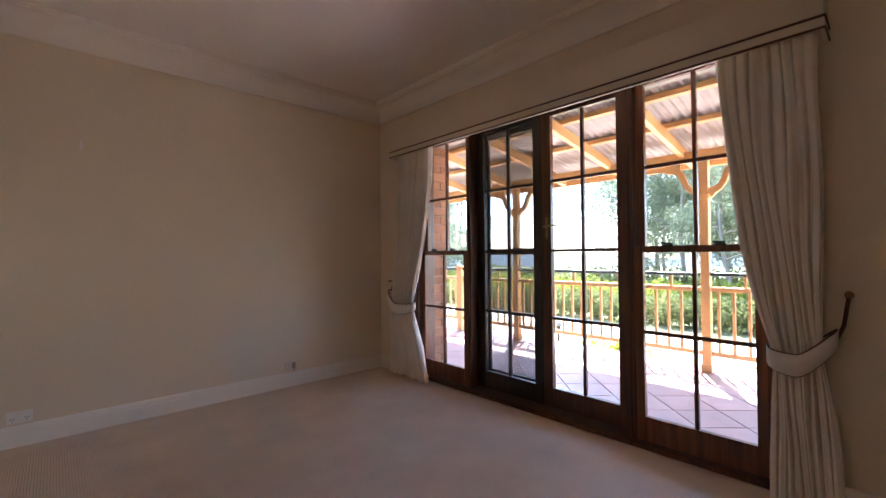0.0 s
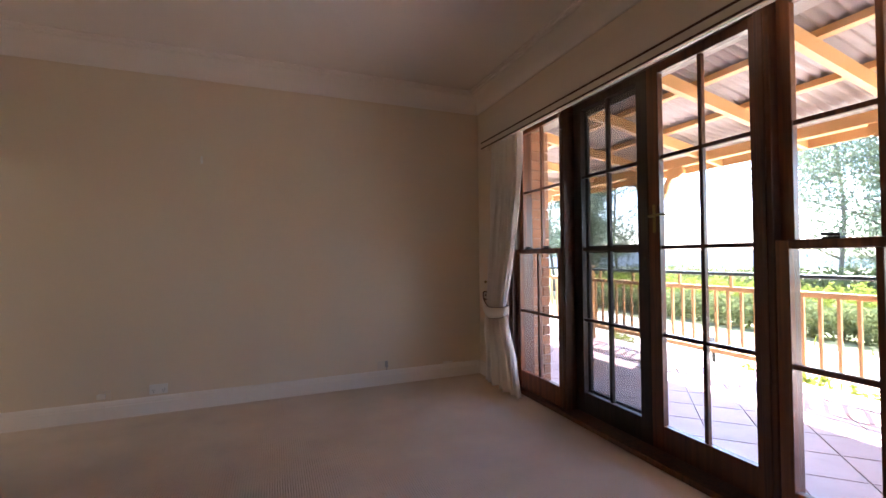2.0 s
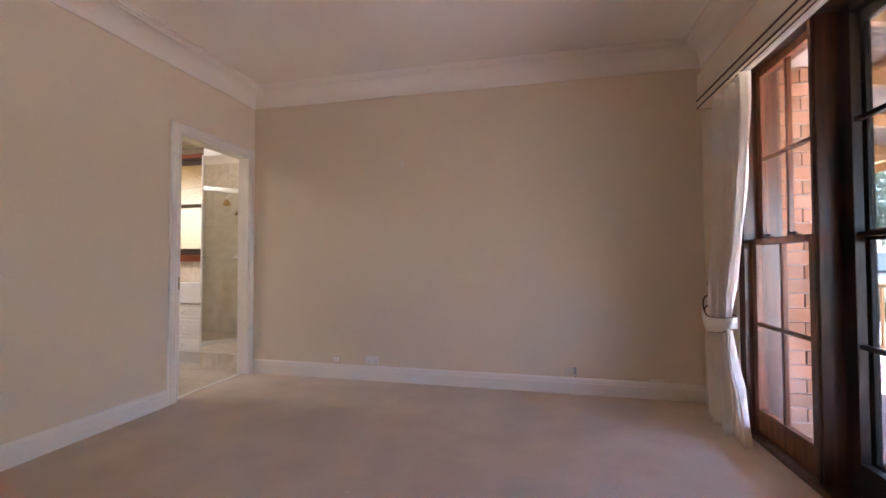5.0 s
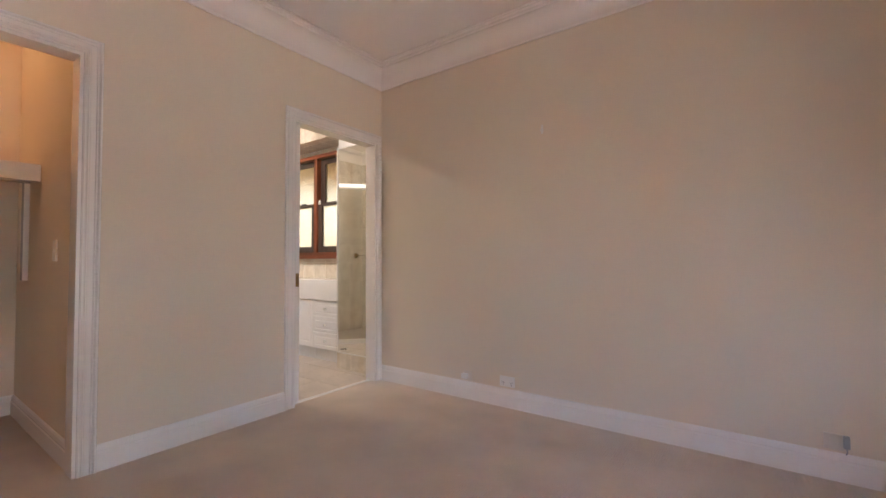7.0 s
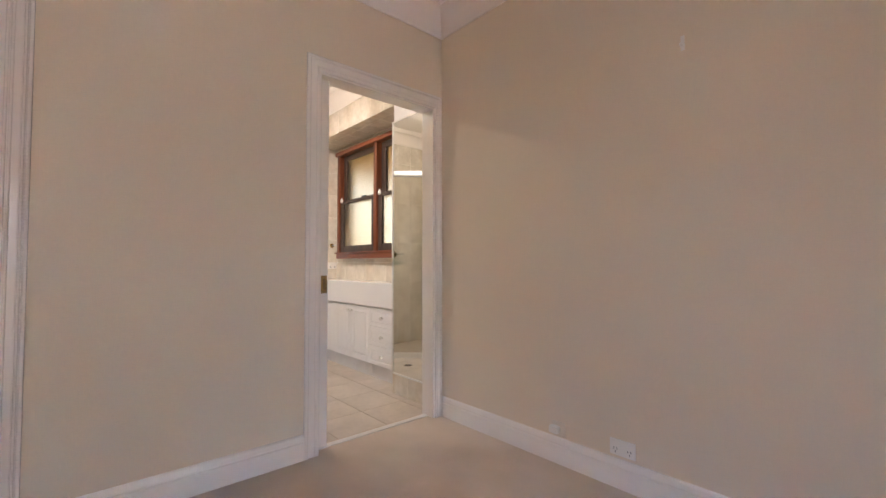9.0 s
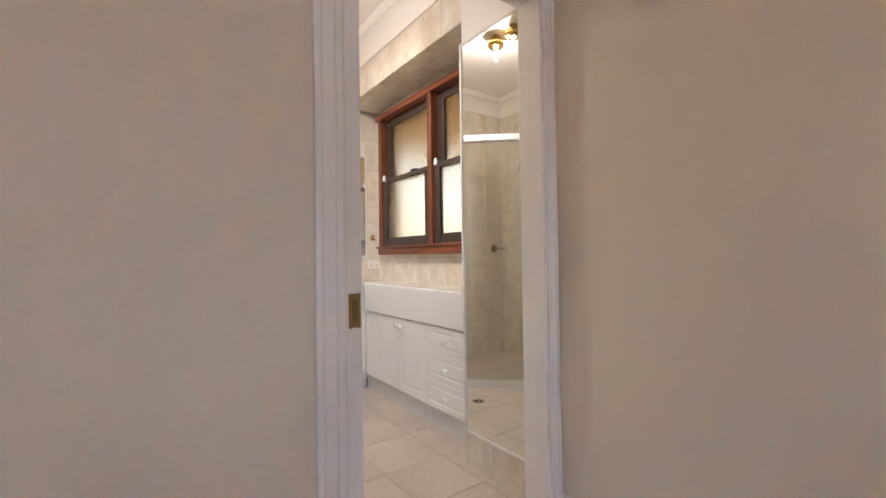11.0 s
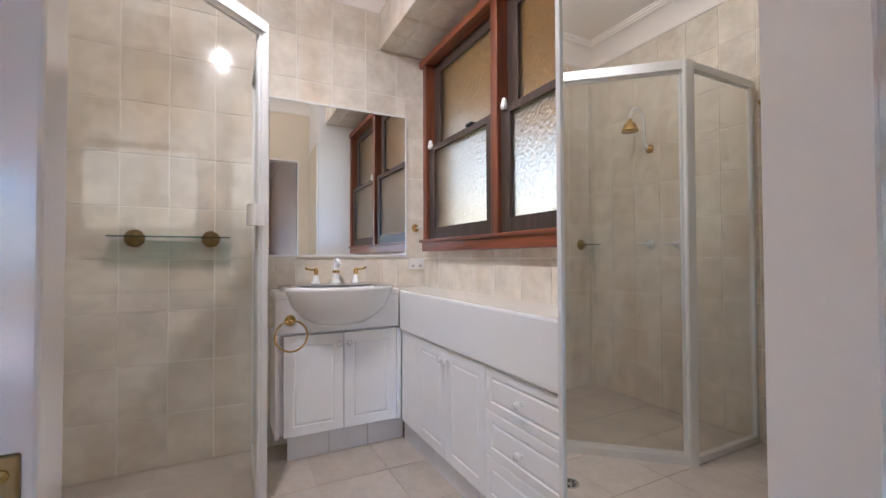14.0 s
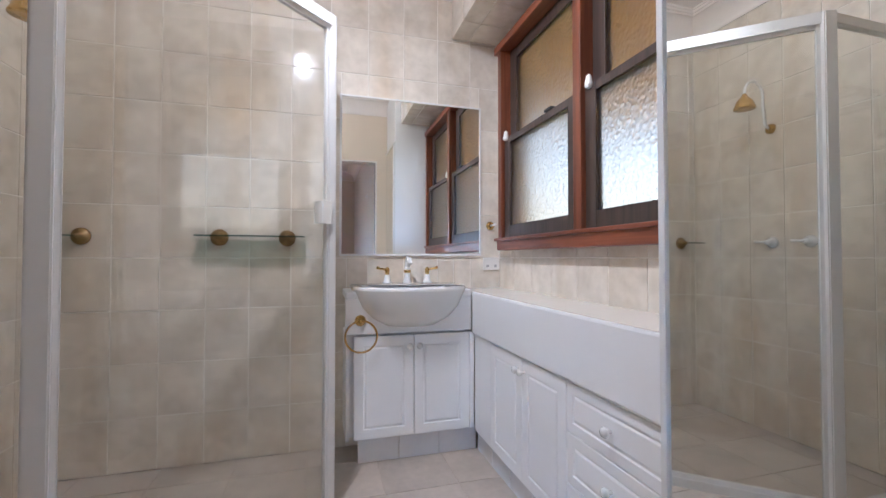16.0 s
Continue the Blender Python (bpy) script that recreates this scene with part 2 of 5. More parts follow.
def mineral_stain(m):
    """Faint brown runs down the tiles, continuous across the joints."""
    n, l, b = m.node_tree.nodes, m.node_tree.links, m.node_tree.nodes["Principled BSDF"]
    geo, mp, runs, reach, mx = n.new("ShaderNodeNewGeometry"), n.new("ShaderNodeMapping"), n.new("ShaderNodeTexNoise"), n.new("ShaderNodeMapRange"), n.new("ShaderNodeMix")
    mp.inputs["Scale"].default_value = (4.5, 4.5, 0.9)
    runs.inputs["Scale"].default_value, runs.inputs["Detail"].default_value = 1.0, 5
    reach.inputs["From Min"].default_value, reach.inputs["From Max"].default_value = 0.50, 0.72
    reach.inputs["To Max"].default_value = 0.42
    mx.data_type, mx.blend_type = "RGBA", "MULTIPLY"
    l.new(geo.outputs["Position"], mp.inputs["Vector"])
    l.new(mp.outputs[0], runs.inputs["Vector"])
    l.new(runs.outputs[0], reach.inputs[0])
    l.new(reach.outputs[0], mx.inputs["Factor"])
    l.new(b.inputs["Base Color"].links[0].from_socket, mx.inputs[6])
    mx.inputs[7].default_value = (0.80, 0.66, 0.46, 1)
    l.new(mx.outputs[2], b.inputs["Base Color"])


mineral_stain(TILE)
FLOOR_TILE = surface("floor_tile", (0.58, 0.515, 0.44), 0.30, 0.12, 4, 26, 0.05, pieces=0.10, tint=(0.51, 0.45, 0.38))
MIRROR = surface("silvered_glass", (0.90, 0.92, 0.90), 0.0, 0.0, 1, 1, 0.0, metal=1.0)
PANE = clear_glass("window_glass")
SHOWER_GLASS = clear_glass("shower_glass", (0.975, 0.98, 0.968), 0.05)
SHELF_GLASS = clear_glass("shelf_glass_edge", (0.42, 0.60, 0.60), 0.08)
FROSTED = frosted_glass("frosted_glass")
SCREEN = mesh_screen("fly_screen_mesh")
PAVER = surface("terracotta_paver", (0.42, 0.295, 0.29), 0.42, 0.12, 5, 70, 0.1, pieces=0.2, tint=(0.37, 0.255, 0.26))
MORTAR = surface("mortar", (0.42, 0.38, 0.33), 0.9, 0.15, 4, 90, 0.3)
BRICK = surface("brick", (0.40, 0.19, 0.10), 0.85, 0.25, 10, 90, 0.4, 0.004, pieces=0.4)
OCHRE = surface("ochre_timber_paint", (0.72, 0.43, 0.17), 0.45, 0.08, 2, 50, 0.08, tint=(0.68, 0.40, 0.16))
GREEN_RAIL = surface("dark_green_rail_paint", (0.03, 0.05, 0.045), 0.4, 0.15, 4, 60, 0.05)
IRON = surface("roof_iron", (0.37, 0.325, 0.30), 0.5, 0.1, 1.5, 30, 0.03)
SOIL = surface("garden_ground", (0.16, 0.16, 0.07), 0.95, 0.4, 0.5, 9, 0.5, 0.02, tint=(0.10, 0.12, 0.05))
PATHM = surface("pale_gravel_drive", (0.58, 0.50, 0.42), 0.95, 0.12, 0.6, 50, 0.4, 0.01)
BARK = surface("gum_bark", (0.26, 0.225, 0.19), 0.9, 0.35, 3, 30, 0.5, 0.02, stretch=(1, 1, 0.3))
LEAF = foliage("gum_leaf", (0.15, 0.18, 0.115), (0.28, 0.315, 0.20))
HEDGE_LEAF = foliage("hedge_leaf", (0.11, 0.13, 0.055), (0.22, 0.245, 0.10))
LIME_LEAF = foliage("lime_leaf", (0.19, 0.225, 0.04), (0.33, 0.36, 0.07))
# Distant haze is put into the hills as a faint bluish emission.
HAZE_GLOW_HILL = surface("hills_with_haze_glow", (0.30, 0.29, 0.26), 1.0, 0.25, 0.02, 0.3, 0.0)
HAZE_GLOW_HILL.node_tree.nodes["Principled BSDF"].inputs["Emission Color"].default_value = (0.62, 0.70, 0.76, 1)
HAZE_GLOW_HILL.node_tree.nodes["Principled BSDF"].inputs["Emission Strength"].default_value = 0.11
BLACK = surface("black_metal", (0.02, 0.02, 0.02), 0.5, 0.2, 6, 60, 0.05)
BULB = glowing("lit_bulb", (1.0, 0.66, 0.34), 2.2)

# ---- building helpers ----
ORIGIN = {}


def part(name, bm, material, parent=None, label="", category="", group="", kind="", smooth=False):
    """Links a bmesh, given in world metres, as one mesh object under a thing or a part."""
    base = ORIGIN.get(parent.name, Vector((0, 0, 0))) if parent else Vector((0, 0, 0))
    if not parent and kind != "structure" and kind != "stuff" and bm.verts:
        lo = [min(v.co[i] for v in bm.verts) for i in range(3)]
        hi = [max(v.co[i] for v in bm.verts) for i in range(3)]
        base = Vector(((lo[0] + hi[0]) / 2, (lo[1] + hi[1]) / 2, lo[2]))
    bmesh.ops.translate(bm, verts=bm.verts, vec=-base)
    if smooth:
        for f in bm.faces:
            f.smooth = True
    me = bpy.data.meshes.new(name)
    bm.to_mesh(me)
    bm.free()
    me.materials.append(material)
    ob = new(name, me)
    if parent:
        ob.parent = parent
    else:
        ob.location = base
    ORIGIN[ob.name] = base
    return tagged(ob, label, category, group, kind)


def thing(name, place, label, category, group="", kind=""):
    ob = new(name)
    ob.location = place
    ob.empty_display_size = 0.1
    ORIGIN[ob.name] = Vector(place)
    return tagged(ob, label, category, group, kind)


def cuboid(bm, x0, y0, z0, x1, y1, z1, bevel=0.0):
    lo, hi = (min(x0, x1), min(y0, y1), min(z0, z1)), (max(x0, x1), max(y0, y1), max(z0, z1))
    made = bmesh.ops.create_cube(bm, size=1)["verts"]
    for v in made:
        v.co = Vector([(lo[i] + hi[i]) / 2 + v.co[i] * (hi[i] - lo[i]) for i in range(3)])
    if bevel:
        edges = list({e for v in made for e in v.link_edges})
        bmesh.ops.bevel(bm, geom=edges, offset=bevel, segments=2, affect="EDGES", profile=0.5)
    return bm


def block(x0, y0, z0, x1, y1, z1, bevel=0.0):
    return cuboid(bmesh.new(), x0, y0, z0, x1, y1, z1, bevel)


def tube(bm, points, radius, sides=10, close=False, flat=1.0):
    """A round bar along points; radius may be a list."""
    pts = [Vector(p) for p in points]
    rings = []
    count = len(pts)
    side = None
    for i, p in enumerate(pts):
        a = pts[(i - 1) % count] if close or i else p
        b = pts[(i + 1) % count] if close or i < count - 1 else p
        way = (b - a).normalized()
        if side is None:
            side = way.orthogonal().normalized()
        side = (side - way * side.dot(way)).normalized()
        other = way.cross(side)
        r = radius[i] if isinstance(radius, (list, tuple)) else radius
        rings.append([bm.verts.new(p + side * r * math.cos(k * math.tau / sides) + other * r * flat * math.sin(k * math.tau / sides)) for k in range(sides)])
    for i in range(count if close else count - 1):
        r0, r1 = rings[i], rings[(i + 1) % count]
        for k in range(sides):
            bm.faces.new((r0[k], r0[(k + 1) % sides], r1[(k + 1) % sides], r1[k]))
    if not close:
        bm.faces.new(rings[0][::-1])
        bm.faces.new(rings[-1])
    return bm


def lathe(bm, profile, place, axis="z", sides=20):
    """Turns (radius, height) pairs about an axis through place."""
    rings = []
    for r, h in profile:
        ring = []
        for k in range(sides):
            a, b = r * math.cos(k * math.tau / sides), r * math.sin(k * math.tau / sides)
            co = {"z": (a, b, h), "x": (h, a, b), "y": (a, h, b)}[axis]
            ring.append(bm.verts.new(Vector(place) + Vector(co)))
        rings.append(ring)
    for r0, r1 in zip(rings, rings[1:]):
        for k in range(sides):
            bm.faces.new((r0[k], r0[(k + 1) % sides], r1[(k + 1) % sides], r1[k]))
    bm.faces.new(rings[0][::-1])
    bm.faces.new(rings[-1])
    bmesh.ops.recalc_face_normals(bm, faces=bm.faces)
    return bm


def sweep(profile, path, close=False):
    """A moulding: profile of (inward, up) pairs along a level path of (x, y), inward to the left of the way."""
    bm = bmesh.new()
    pts = [Vector((*p, 0)) for p in path]
    count = len(pts)
    rings = []
    for i, p in enumerate(pts):
        before = (p - pts[i - 1]).normalized() if (i or close) else (pts[1] - p).normalized()
        after = (pts[(i + 1) % count] - p).normalized() if (i < count - 1 or close) else before
        n0, n1 = Vector((-before.y, before.x, 0)), Vector((-after.y, after.x, 0))
        mitre = (n0 + n1) / max(0.2, 1 + n0.dot(n1))
        rings.append([bm.verts.new(p + mitre * a + Vector((0, 0, h))) for a, h in profile])
    for i in range(count if close else count - 1):
        r0, r1 = rings[i], rings[(i + 1) % count]
        for k in range(len(profile) - 1):
            bm.faces.new((r0[k], r0[k + 1], r1[k + 1], r1[k]))
    if not close:
        bm.faces.new(rings[0])
        bm.faces.new(rings[-1][::-1])
    bmesh.ops.recalc_face_normals(bm, faces=bm.faces)
    return bm


PIECES = {}


def piece_mesh(name, w, h, t, bevel, material):
    """A flat piece of w by h in its own x and y, rising t in z, edges eased; shared between alike pieces."""
    key = (name, round(w, 3), round(h, 3), round(t, 4))
    if key not in PIECES:
        b = bevel
        v = [(0, 0, 0), (w, 0, 0), (w, h, 0), (0, h, 0), (0, 0, t - b), (w, 0, t - b), (w, h, t - b), (0, h, t - b),
             (b, b, t), (w - b, b, t), (w - b, h - b, t), (b, h - b, t)]
        f = [(0, 1, 5, 4), (1, 2, 6, 5), (2, 3, 7, 6), (3, 0, 4, 7), (4, 5, 9, 8), (5, 6, 10, 9), (6, 7, 11, 10), (7, 4, 8, 11), (8, 9, 10, 11)]
        me = bpy.data.meshes.new(name)
        me.from_pydata(v, [], f)
        me.materials.append(material)
        PIECES[key] = me
    return PIECES[key]


def lay(name, parent, material, origin, u, v, span, size, start=(0, 0), gap=0.003, thick=0.003, bevel=0.0009, holes=(), stagger=0.0):
    """Lays pieces on a plane: origin and the unit ways u and v; span (u0, u1, v0, v1); holes are left open."""
    u, v, o = Vector(u), Vector(v), Vector(origin)
    rot = Matrix((u, v, u.cross(v))).transposed().to_4x4()
    base = ORIGIN.get(parent.name, Vector((0, 0, 0)))
    u0, u1, v0, v1 = span
    row = math.floor((v0 - start[1]) / size[1])
    while start[1] + row * size[1] < v1 - 1e-4:
        a0, a1 = max(v0, start[1] + row * size[1]), min(v1, start[1] + (row + 1) * size[1])
        shift = start[0] + (stagger * size[0] if row % 2 else 0)
        col = math.floor((u0 - shift) / size[0])
        while shift + col * size[0] < u1 - 1e-4:
            b0, b1 = max(u0, shift + col * size[0]), min(u1, shift + (col + 1) * size[0])
            col += 1
            todo = [(b0, b1, a0, a1)]
            for h0, h1, k0, k1 in holes:
                rest = []
                for p0, p1, q0, q1 in todo:
                    if p1 <= h0 or p0 >= h1 or q1 <= k0 or q0 >= k1:
                        rest.append((p0, p1, q0, q1))
                        continue
                    if p0 < h0:
                        rest.append((p0, h0, q0, q1))
                    if p1 > h1:
                        rest.append((h1, p1, q0, q1))
                    m0, m1 = max(p0, h0), min(p1, h1)
                    if q0 < k0:
                        rest.append((m0, m1, q0, k0))
                    if q1 > k1:
                        rest.append((m0, m1, k1, q1))
                todo = rest
            for p0, p1, q0, q1 in todo:
                if p1 - p0 < 0.012 or q1 - q0 < 0.012:
                    continue
                ob = new(name, piece_mesh(name, p1 - p0 - gap, q1 - q0 - gap, thick, bevel, material))
                ob.parent = parent
                ob.matrix_basis = Matrix.Translation(o + u * (p0 + gap / 2) + v * (q0 + gap / 2) - base) @ rot
        row += 1


def grid_cloth(rows, cols, fn):
    bm = bmesh.new()
    vs = [[bm.verts.new(fn(i / (rows - 1), j / (cols - 1))) for j in range(cols)] for i in range(rows)]
    for i in range(rows - 1):
        for j in range(cols - 1):
            bm.faces.new((vs[i][j], vs[i][j + 1], vs[i + 1][j + 1], vs[i + 1][j]))
    return bm

# ---- structure: bedroom ----
XW, XE, YN, YS, ZC = -2.09, 1.80, 5.10, -0.60, 2.70        # bedroom faces
XF, YB, YL, XD = -4.36, 5.50, 3.27, -2.20                   # bathroom: far, window and shower walls, door wall
floor = part("floor", block(-2.20, YS, -0.10, 1.825, YN + 0.05, 0.0), CARPET, label="beige looped wool carpet with small marks", kind="structure")
ceiling = part("ceiling", block(-2.20, YS - 0.1, ZC, 2.10, YN + 0.2, ZC + 0.1), CEIL, label="smooth white-painted plaster ceiling", kind="structure")
LAB = "smooth cream-painted plaster wall"
part("wall_north", block(XD, YN, 0, 2.10, YN + 0.12, ZC), WALL, label=LAB, kind="structure")
part("wall_south", block(XD, YS - 0.12, 0, 2.10, YS, ZC), WALL, label=LAB, kind="structure")
bm = block(XD, YS, 0, XW, 2.14, ZC)
cuboid(bm, XD, 2.14, 2.045, XW, 3.045, ZC)
cuboid(bm, XD, 3.045, 0, XW, 4.10, ZC)
cuboid(bm, XD, 4.10, 2.045, XW, 5.035, ZC)
cuboid(bm, XD, 5.035, 0, XW, YN, ZC)
cuboid(bm, -2.125, 4.10, 0, XW, 4.225, 2.045)
cuboid(bm, XD, 4.10, 0, -2.175, 4.225, 2.045)
part("wall_west", bm, WALL, label=LAB, kind="structure")
bm = block(XE, YS, 0, 2.026, 1.745, ZC)
cuboid(bm, XE, 4.575, 0, 2.026, YN, ZC)
cuboid(bm, XE, 1.745, 2.24, 2.026, 4.575, ZC)
wall_east = part("wall_east", bm, WALL, label=LAB, kind="structure")
bm = block(2.030, -4.0, -0.12, 2.20, 1.76, 2.75)
cuboid(bm, 2.030, 4.56, -0.12, 2.20, 9.0, 2.75)
cuboid(bm, 2.030, 1.76, 2.25, 2.20, 4.56, 2.75)
brick_skin = part("outer_wall", bm, MORTAR, label="mortar of the outer brick wall", kind="structure")

COVE = [(0.0, 2.528), (0.010, 2.528), (0.014, 2.540)] + [(0.014 + 0.106 * (1 - math.cos(a * math.pi / 32)), 2.545 + 0.118 * math.sin(a * math.pi / 32)) for a in range(0, 17)] + [(0.124, 2.672), (0.138, 2.676), (0.142, 2.688), (0.152, 2.690), (0.154, 2.70)]
part("cornice", sweep(COVE, [(XE, YS), (XE, YN), (XW, YN), (XW, YS)], True), CEIL, label="white coved plaster cornice", kind="structure")
SKIRT = [(0.0, 0.0), (0.016, 0.0), (0.016, 0.086), (0.012, 0.094), (0.013, 0.100), (0.009, 0.118), (0.004, 0.126), (0.0, 0.128)]
for way in ([(XE, 4.60), (XE, YN), (XW, YN)], [(XW, 4.15), (XW, 3.120)], [(XW, 2.065), (XW, YS), (XE, YS), (XE, 1.70)]):
    part("baseboard", sweep(SKIRT, way), TRIM, label="cream gloss-painted moulded skirting board", kind="structure")


def round_over(f0, f1, low, high, n=8):
    """Half-round bead from f0 to f1 of the width, standing from low to high."""
    return [(f0 + (f1 - f0) * (1 - math.cos(k * math.pi / n)) / 2, low + (high - low) * math.sin(k * math.pi / n)) for k in range(n + 1)]


def architrave(y0, y1, z1, w0, w1, label, fluted=True):
    """Moulded board, mitred at the corners, round an opening in the west wall on the bedroom side."""
    if fluted:
        prof = [(0.0, 0.0), (0.0, 0.010)] + round_over(0.03, 0.16, 0.010, 0.015) + [(0.20, 0.012)] + round_over(0.22, 0.34, 0.012, 0.017) + [(0.36, 0.014), (0.62, 0.014), (0.64, 0.012)] + round_over(0.66, 0.78, 0.012, 0.019) + [(0.80, 0.016)] + round_over(0.82, 1.0, 0.014, 0.024) + [(1.0, 0.0)]
    else:
        prof = [(0.0, 0.0), (0.0, 0.008)] + round_over(0.0, 0.30, 0.008, 0.013) + [(0.34, 0.010), (0.72, 0.010)] + round_over(0.74, 1.0, 0.010, 0.017) + [(1.0, 0.0)]
    bm, top = bmesh.new(), max(w0, w1)
    rings = [[bm.verts.new((XW + t, y, z)) for f, t in prof for y, z in [spot(f)]] for spot in (
        lambda f: (y0 - w0 * f, 0.0), lambda f: (y0 - w0 * f, z1 + top * f), lambda f: (y1 + w1 * f, z1 + top * f), lambda f: (y1 + w1 * f, 0.0))]
    for r0, r1 in zip(rings, rings[1:]):
        for k in range(len(prof) - 1):
            bm.faces.new((r0[k], r0[k + 1], r1[k + 1], r1[k]))
    bmesh.ops.recalc_face_normals(bm, faces=bm.faces)
    return part("architrave", bm, TRIM, label=label, kind="structure", smooth=False)


architrave(4.232, 5.035, 2.04, 0.082, 0.055, "cream gloss-painted flat door surround", False)
architrave(2.14, 3.045, 2.045, 0.075, 0.075, "cream gloss-painted moulded door surround")
bm = block(XD, 5.020, 0, XW + 0.002, 5.036, 2.045)
cuboid(bm, XD, 4.225, 2.030, XW + 0.002, 5.020, 2.046)
part("door_jamb", bm, TRIM, label="cream painted door lining", kind="structure")
bm = block(XD - 0.002, 3.030, 0, XW + 0.002, 3.0465, 2.046)
cuboid(bm, XD - 0.002, 2.139, 0, XW + 0.002, 2.155, 2.046)
cuboid(bm, XD - 0.002, 2.155, 2.030, XW + 0.002, 3.030, 2.046)
part("door_jamb", bm, TRIM, label="cream painted wardrobe door lining", kind="structure")
part("threshold", block(XD + 0.02, 4.225, -0.01, XD + 0.06, 5.02, 0.006, 0.002), ALU, label="thin pale metal strip between carpet and tiles", kind="structure")
part("pocket_wall", block(XD, 3.30, 0, -2.19, 4.10, 2.045), WALL, kind="structure")

# sliding door, mostly inside the wall
slider = thing("sliding_door", (-2.15, 3.9, 0), "cream gloss-painted cavity sliding door, pushed open into the wall", "door")
part("leaf", block(-2.168, 4.08, 0.012, -2.136, 4.302, 2.028, 0.002), TRIM, slider)
bm = block(-2.137, 4.2605, 0.842, -2.1335, 4.2965, 0.938, 0.001)
plate = part("pull_plate", bm, OLD_BRASS, slider, "worn aged-brass flush pull")
ring = [(-2.1335, 4.2785 + 0.0115 * math.cos(a), 0.890 + s + 0.0115 * math.sin(a)) for s, r in ((0.022, range(0, 9)), (-0.022, range(8, 17))) for a in [k * math.pi / 8 for k in r]]
# Flat oval without depth; its dark colour stands in for the hollow's shade.
bm = bmesh.new()
bm.faces.new([bm.verts.new((-2.1330, y, z)) for x, y, z in ring])
part("recess", bm, RECESS_BRASS, plate, "flat patinated oval, darkened for the shade of a finger recess")
part("pull_rim", tube(bmesh.new(), ring, 0.002, 6, True), BRASS, plate, "polished rim of the finger recess")
bm = bmesh.new()
for y in (4.266, 4.291):
    for z in (0.842, 0.930):
        lathe(bm, [(0.0028, 0), (0.0028, 0.0012), (0.001, 0.0018)], (-2.1335, y, z), "x", 8)
part("screw", bm, BRASS, plate)

# ---- bedroom east windows and french doors ----
GX, GD = 1.89, 1.96


def sash(name, parent, y0, y1, z0, z1, x, stile, top, bottom, bars_y, bars_z, material, glass=PANE, depth=0.036, bar=0.022, label=""):
    """A glazed sash in the plane x = const with its glazing bars and one pane to each light."""
    bm = bmesh.new()
    cuboid(bm, x - depth / 2, y0, z0, x + depth / 2, y0 + stile, z1, 0.003)
    cuboid(bm, x - depth / 2, y1 - stile, z0, x + depth / 2, y1, z1, 0.003)
    cuboid(bm, x - depth / 2 + 0.001, y0 + stile, z0, x + depth / 2 - 0.001, y1 - stile, z0 + bottom, 0.003)
    cuboid(bm, x - depth / 2 + 0.001, y0 + stile, z1 - top, x + depth / 2 - 0.001, y1 - stile, z1, 0.003)
    frame_ob = part(name, bm, material, parent, label)
    ys = [y0 + stile] + list(bars_y) + [y1 - stile]
    zs = [z0 + bottom] + list(bars_z) + [z1 - top]
    for y in bars_y:
        part("glazing_bar", block(x - 0.014, y - bar / 2, zs[0], x + 0.014, y + bar / 2, zs[-1], 0.004), material, frame_ob)
    for z in bars_z:
        part("glazing_bar", block(x - 0.0135, ys[0], z - bar / 2, x + 0.0135, ys[-1], z + bar / 2, 0.004), material, frame_ob)
    for a, b in zip(ys, ys[1:]):
        for c, d in zip(zs, zs[1:]):
            part("pane", block(x - 0.002, a, c, x + 0.002, b, d), glass, frame_ob)
    return frame_ob


def double_hung(name, y0, y1, label):
    w = thing(name, (GX, (y0 + y1) / 2, 0), label, "window", kind="structure")
    mid = (y0 + y1) / 2
    sash("upper_sash", w, y0, y1, 1.152, 2.212, GX + 0.022, 0.05, 0.046, 0.04, [mid], [1.668], WINDOW_WOOD)
    low = sash("lower_sash", w, y0, y1, 0.038, 1.190, GX - 0.018, 0.05, 0.036, 0.144, [mid], [0.680], WINDOW_WOOD)
    for k in (0.3, 0.7):
        y = y0 + (y1 - y0) * k
        bm = block(GX - 0.045, y - 0.028, 1.188, GX - 0.005, y + 0.028, 1.198, 0.002)
        tube(bm, [(GX - 0.025, y - 0.02, 1.205), (GX - 0.025, y + 0.015, 1.205), (GX - 0.035, y + 0.035, 1.208)], 0.006, 8)
        part("sash_catch", bm, BLACK, low, "dark metal sash catch")
    return w


double_hung("window_1", 3.892, 4.500, "dark stained timber double-hung window with eight small panes")
double_hung("window_2", 1.855, 2.497, "dark stained timber double-hung window with eight small panes, beside the curtain")
bm = bmesh.new()
for y0, y1 in ((4.502, 4.574), (3.853, 3.890), (2.499, 2.560), (1.746, 1.853)):
    cuboid(bm, 1.812 if y1 < 1.9 or y0 > 4.4 else 1.848, y0, 0.0, 2.024, y1, 2.239, 0.004)
cuboid(bm, 1.813, 1.853, 2.214, 2.023, 4.502, 2.238, 0.004)
cuboid(bm, 1.815, 1.853, 0.0, 2.060, 4.502, 0.036, 0.006)
for y in (3.872, 2.53):
    cuboid(bm, 1.838, y - 0.012, 0.03, 1.8475, y + 0.012, 2.20, 0.004)
part("window_frame", bm, DARK_WOOD, label="dark stained timber frame and sill of the glazed wall", kind="structure")


def french(name, y0, y1, label, wood):
    d = thing(name, (GD, (y0 + y1) / 2, 0), label, "door", group="french doors to the verandah", kind="structure")
    sash("leaf", d, y0, y1, 0.038, 2.212, GD, 0.076, 0.05, 0.142, [(y0 + y1) / 2], [0.684, 1.176, 1.684], wood, depth=0.04)
    return d


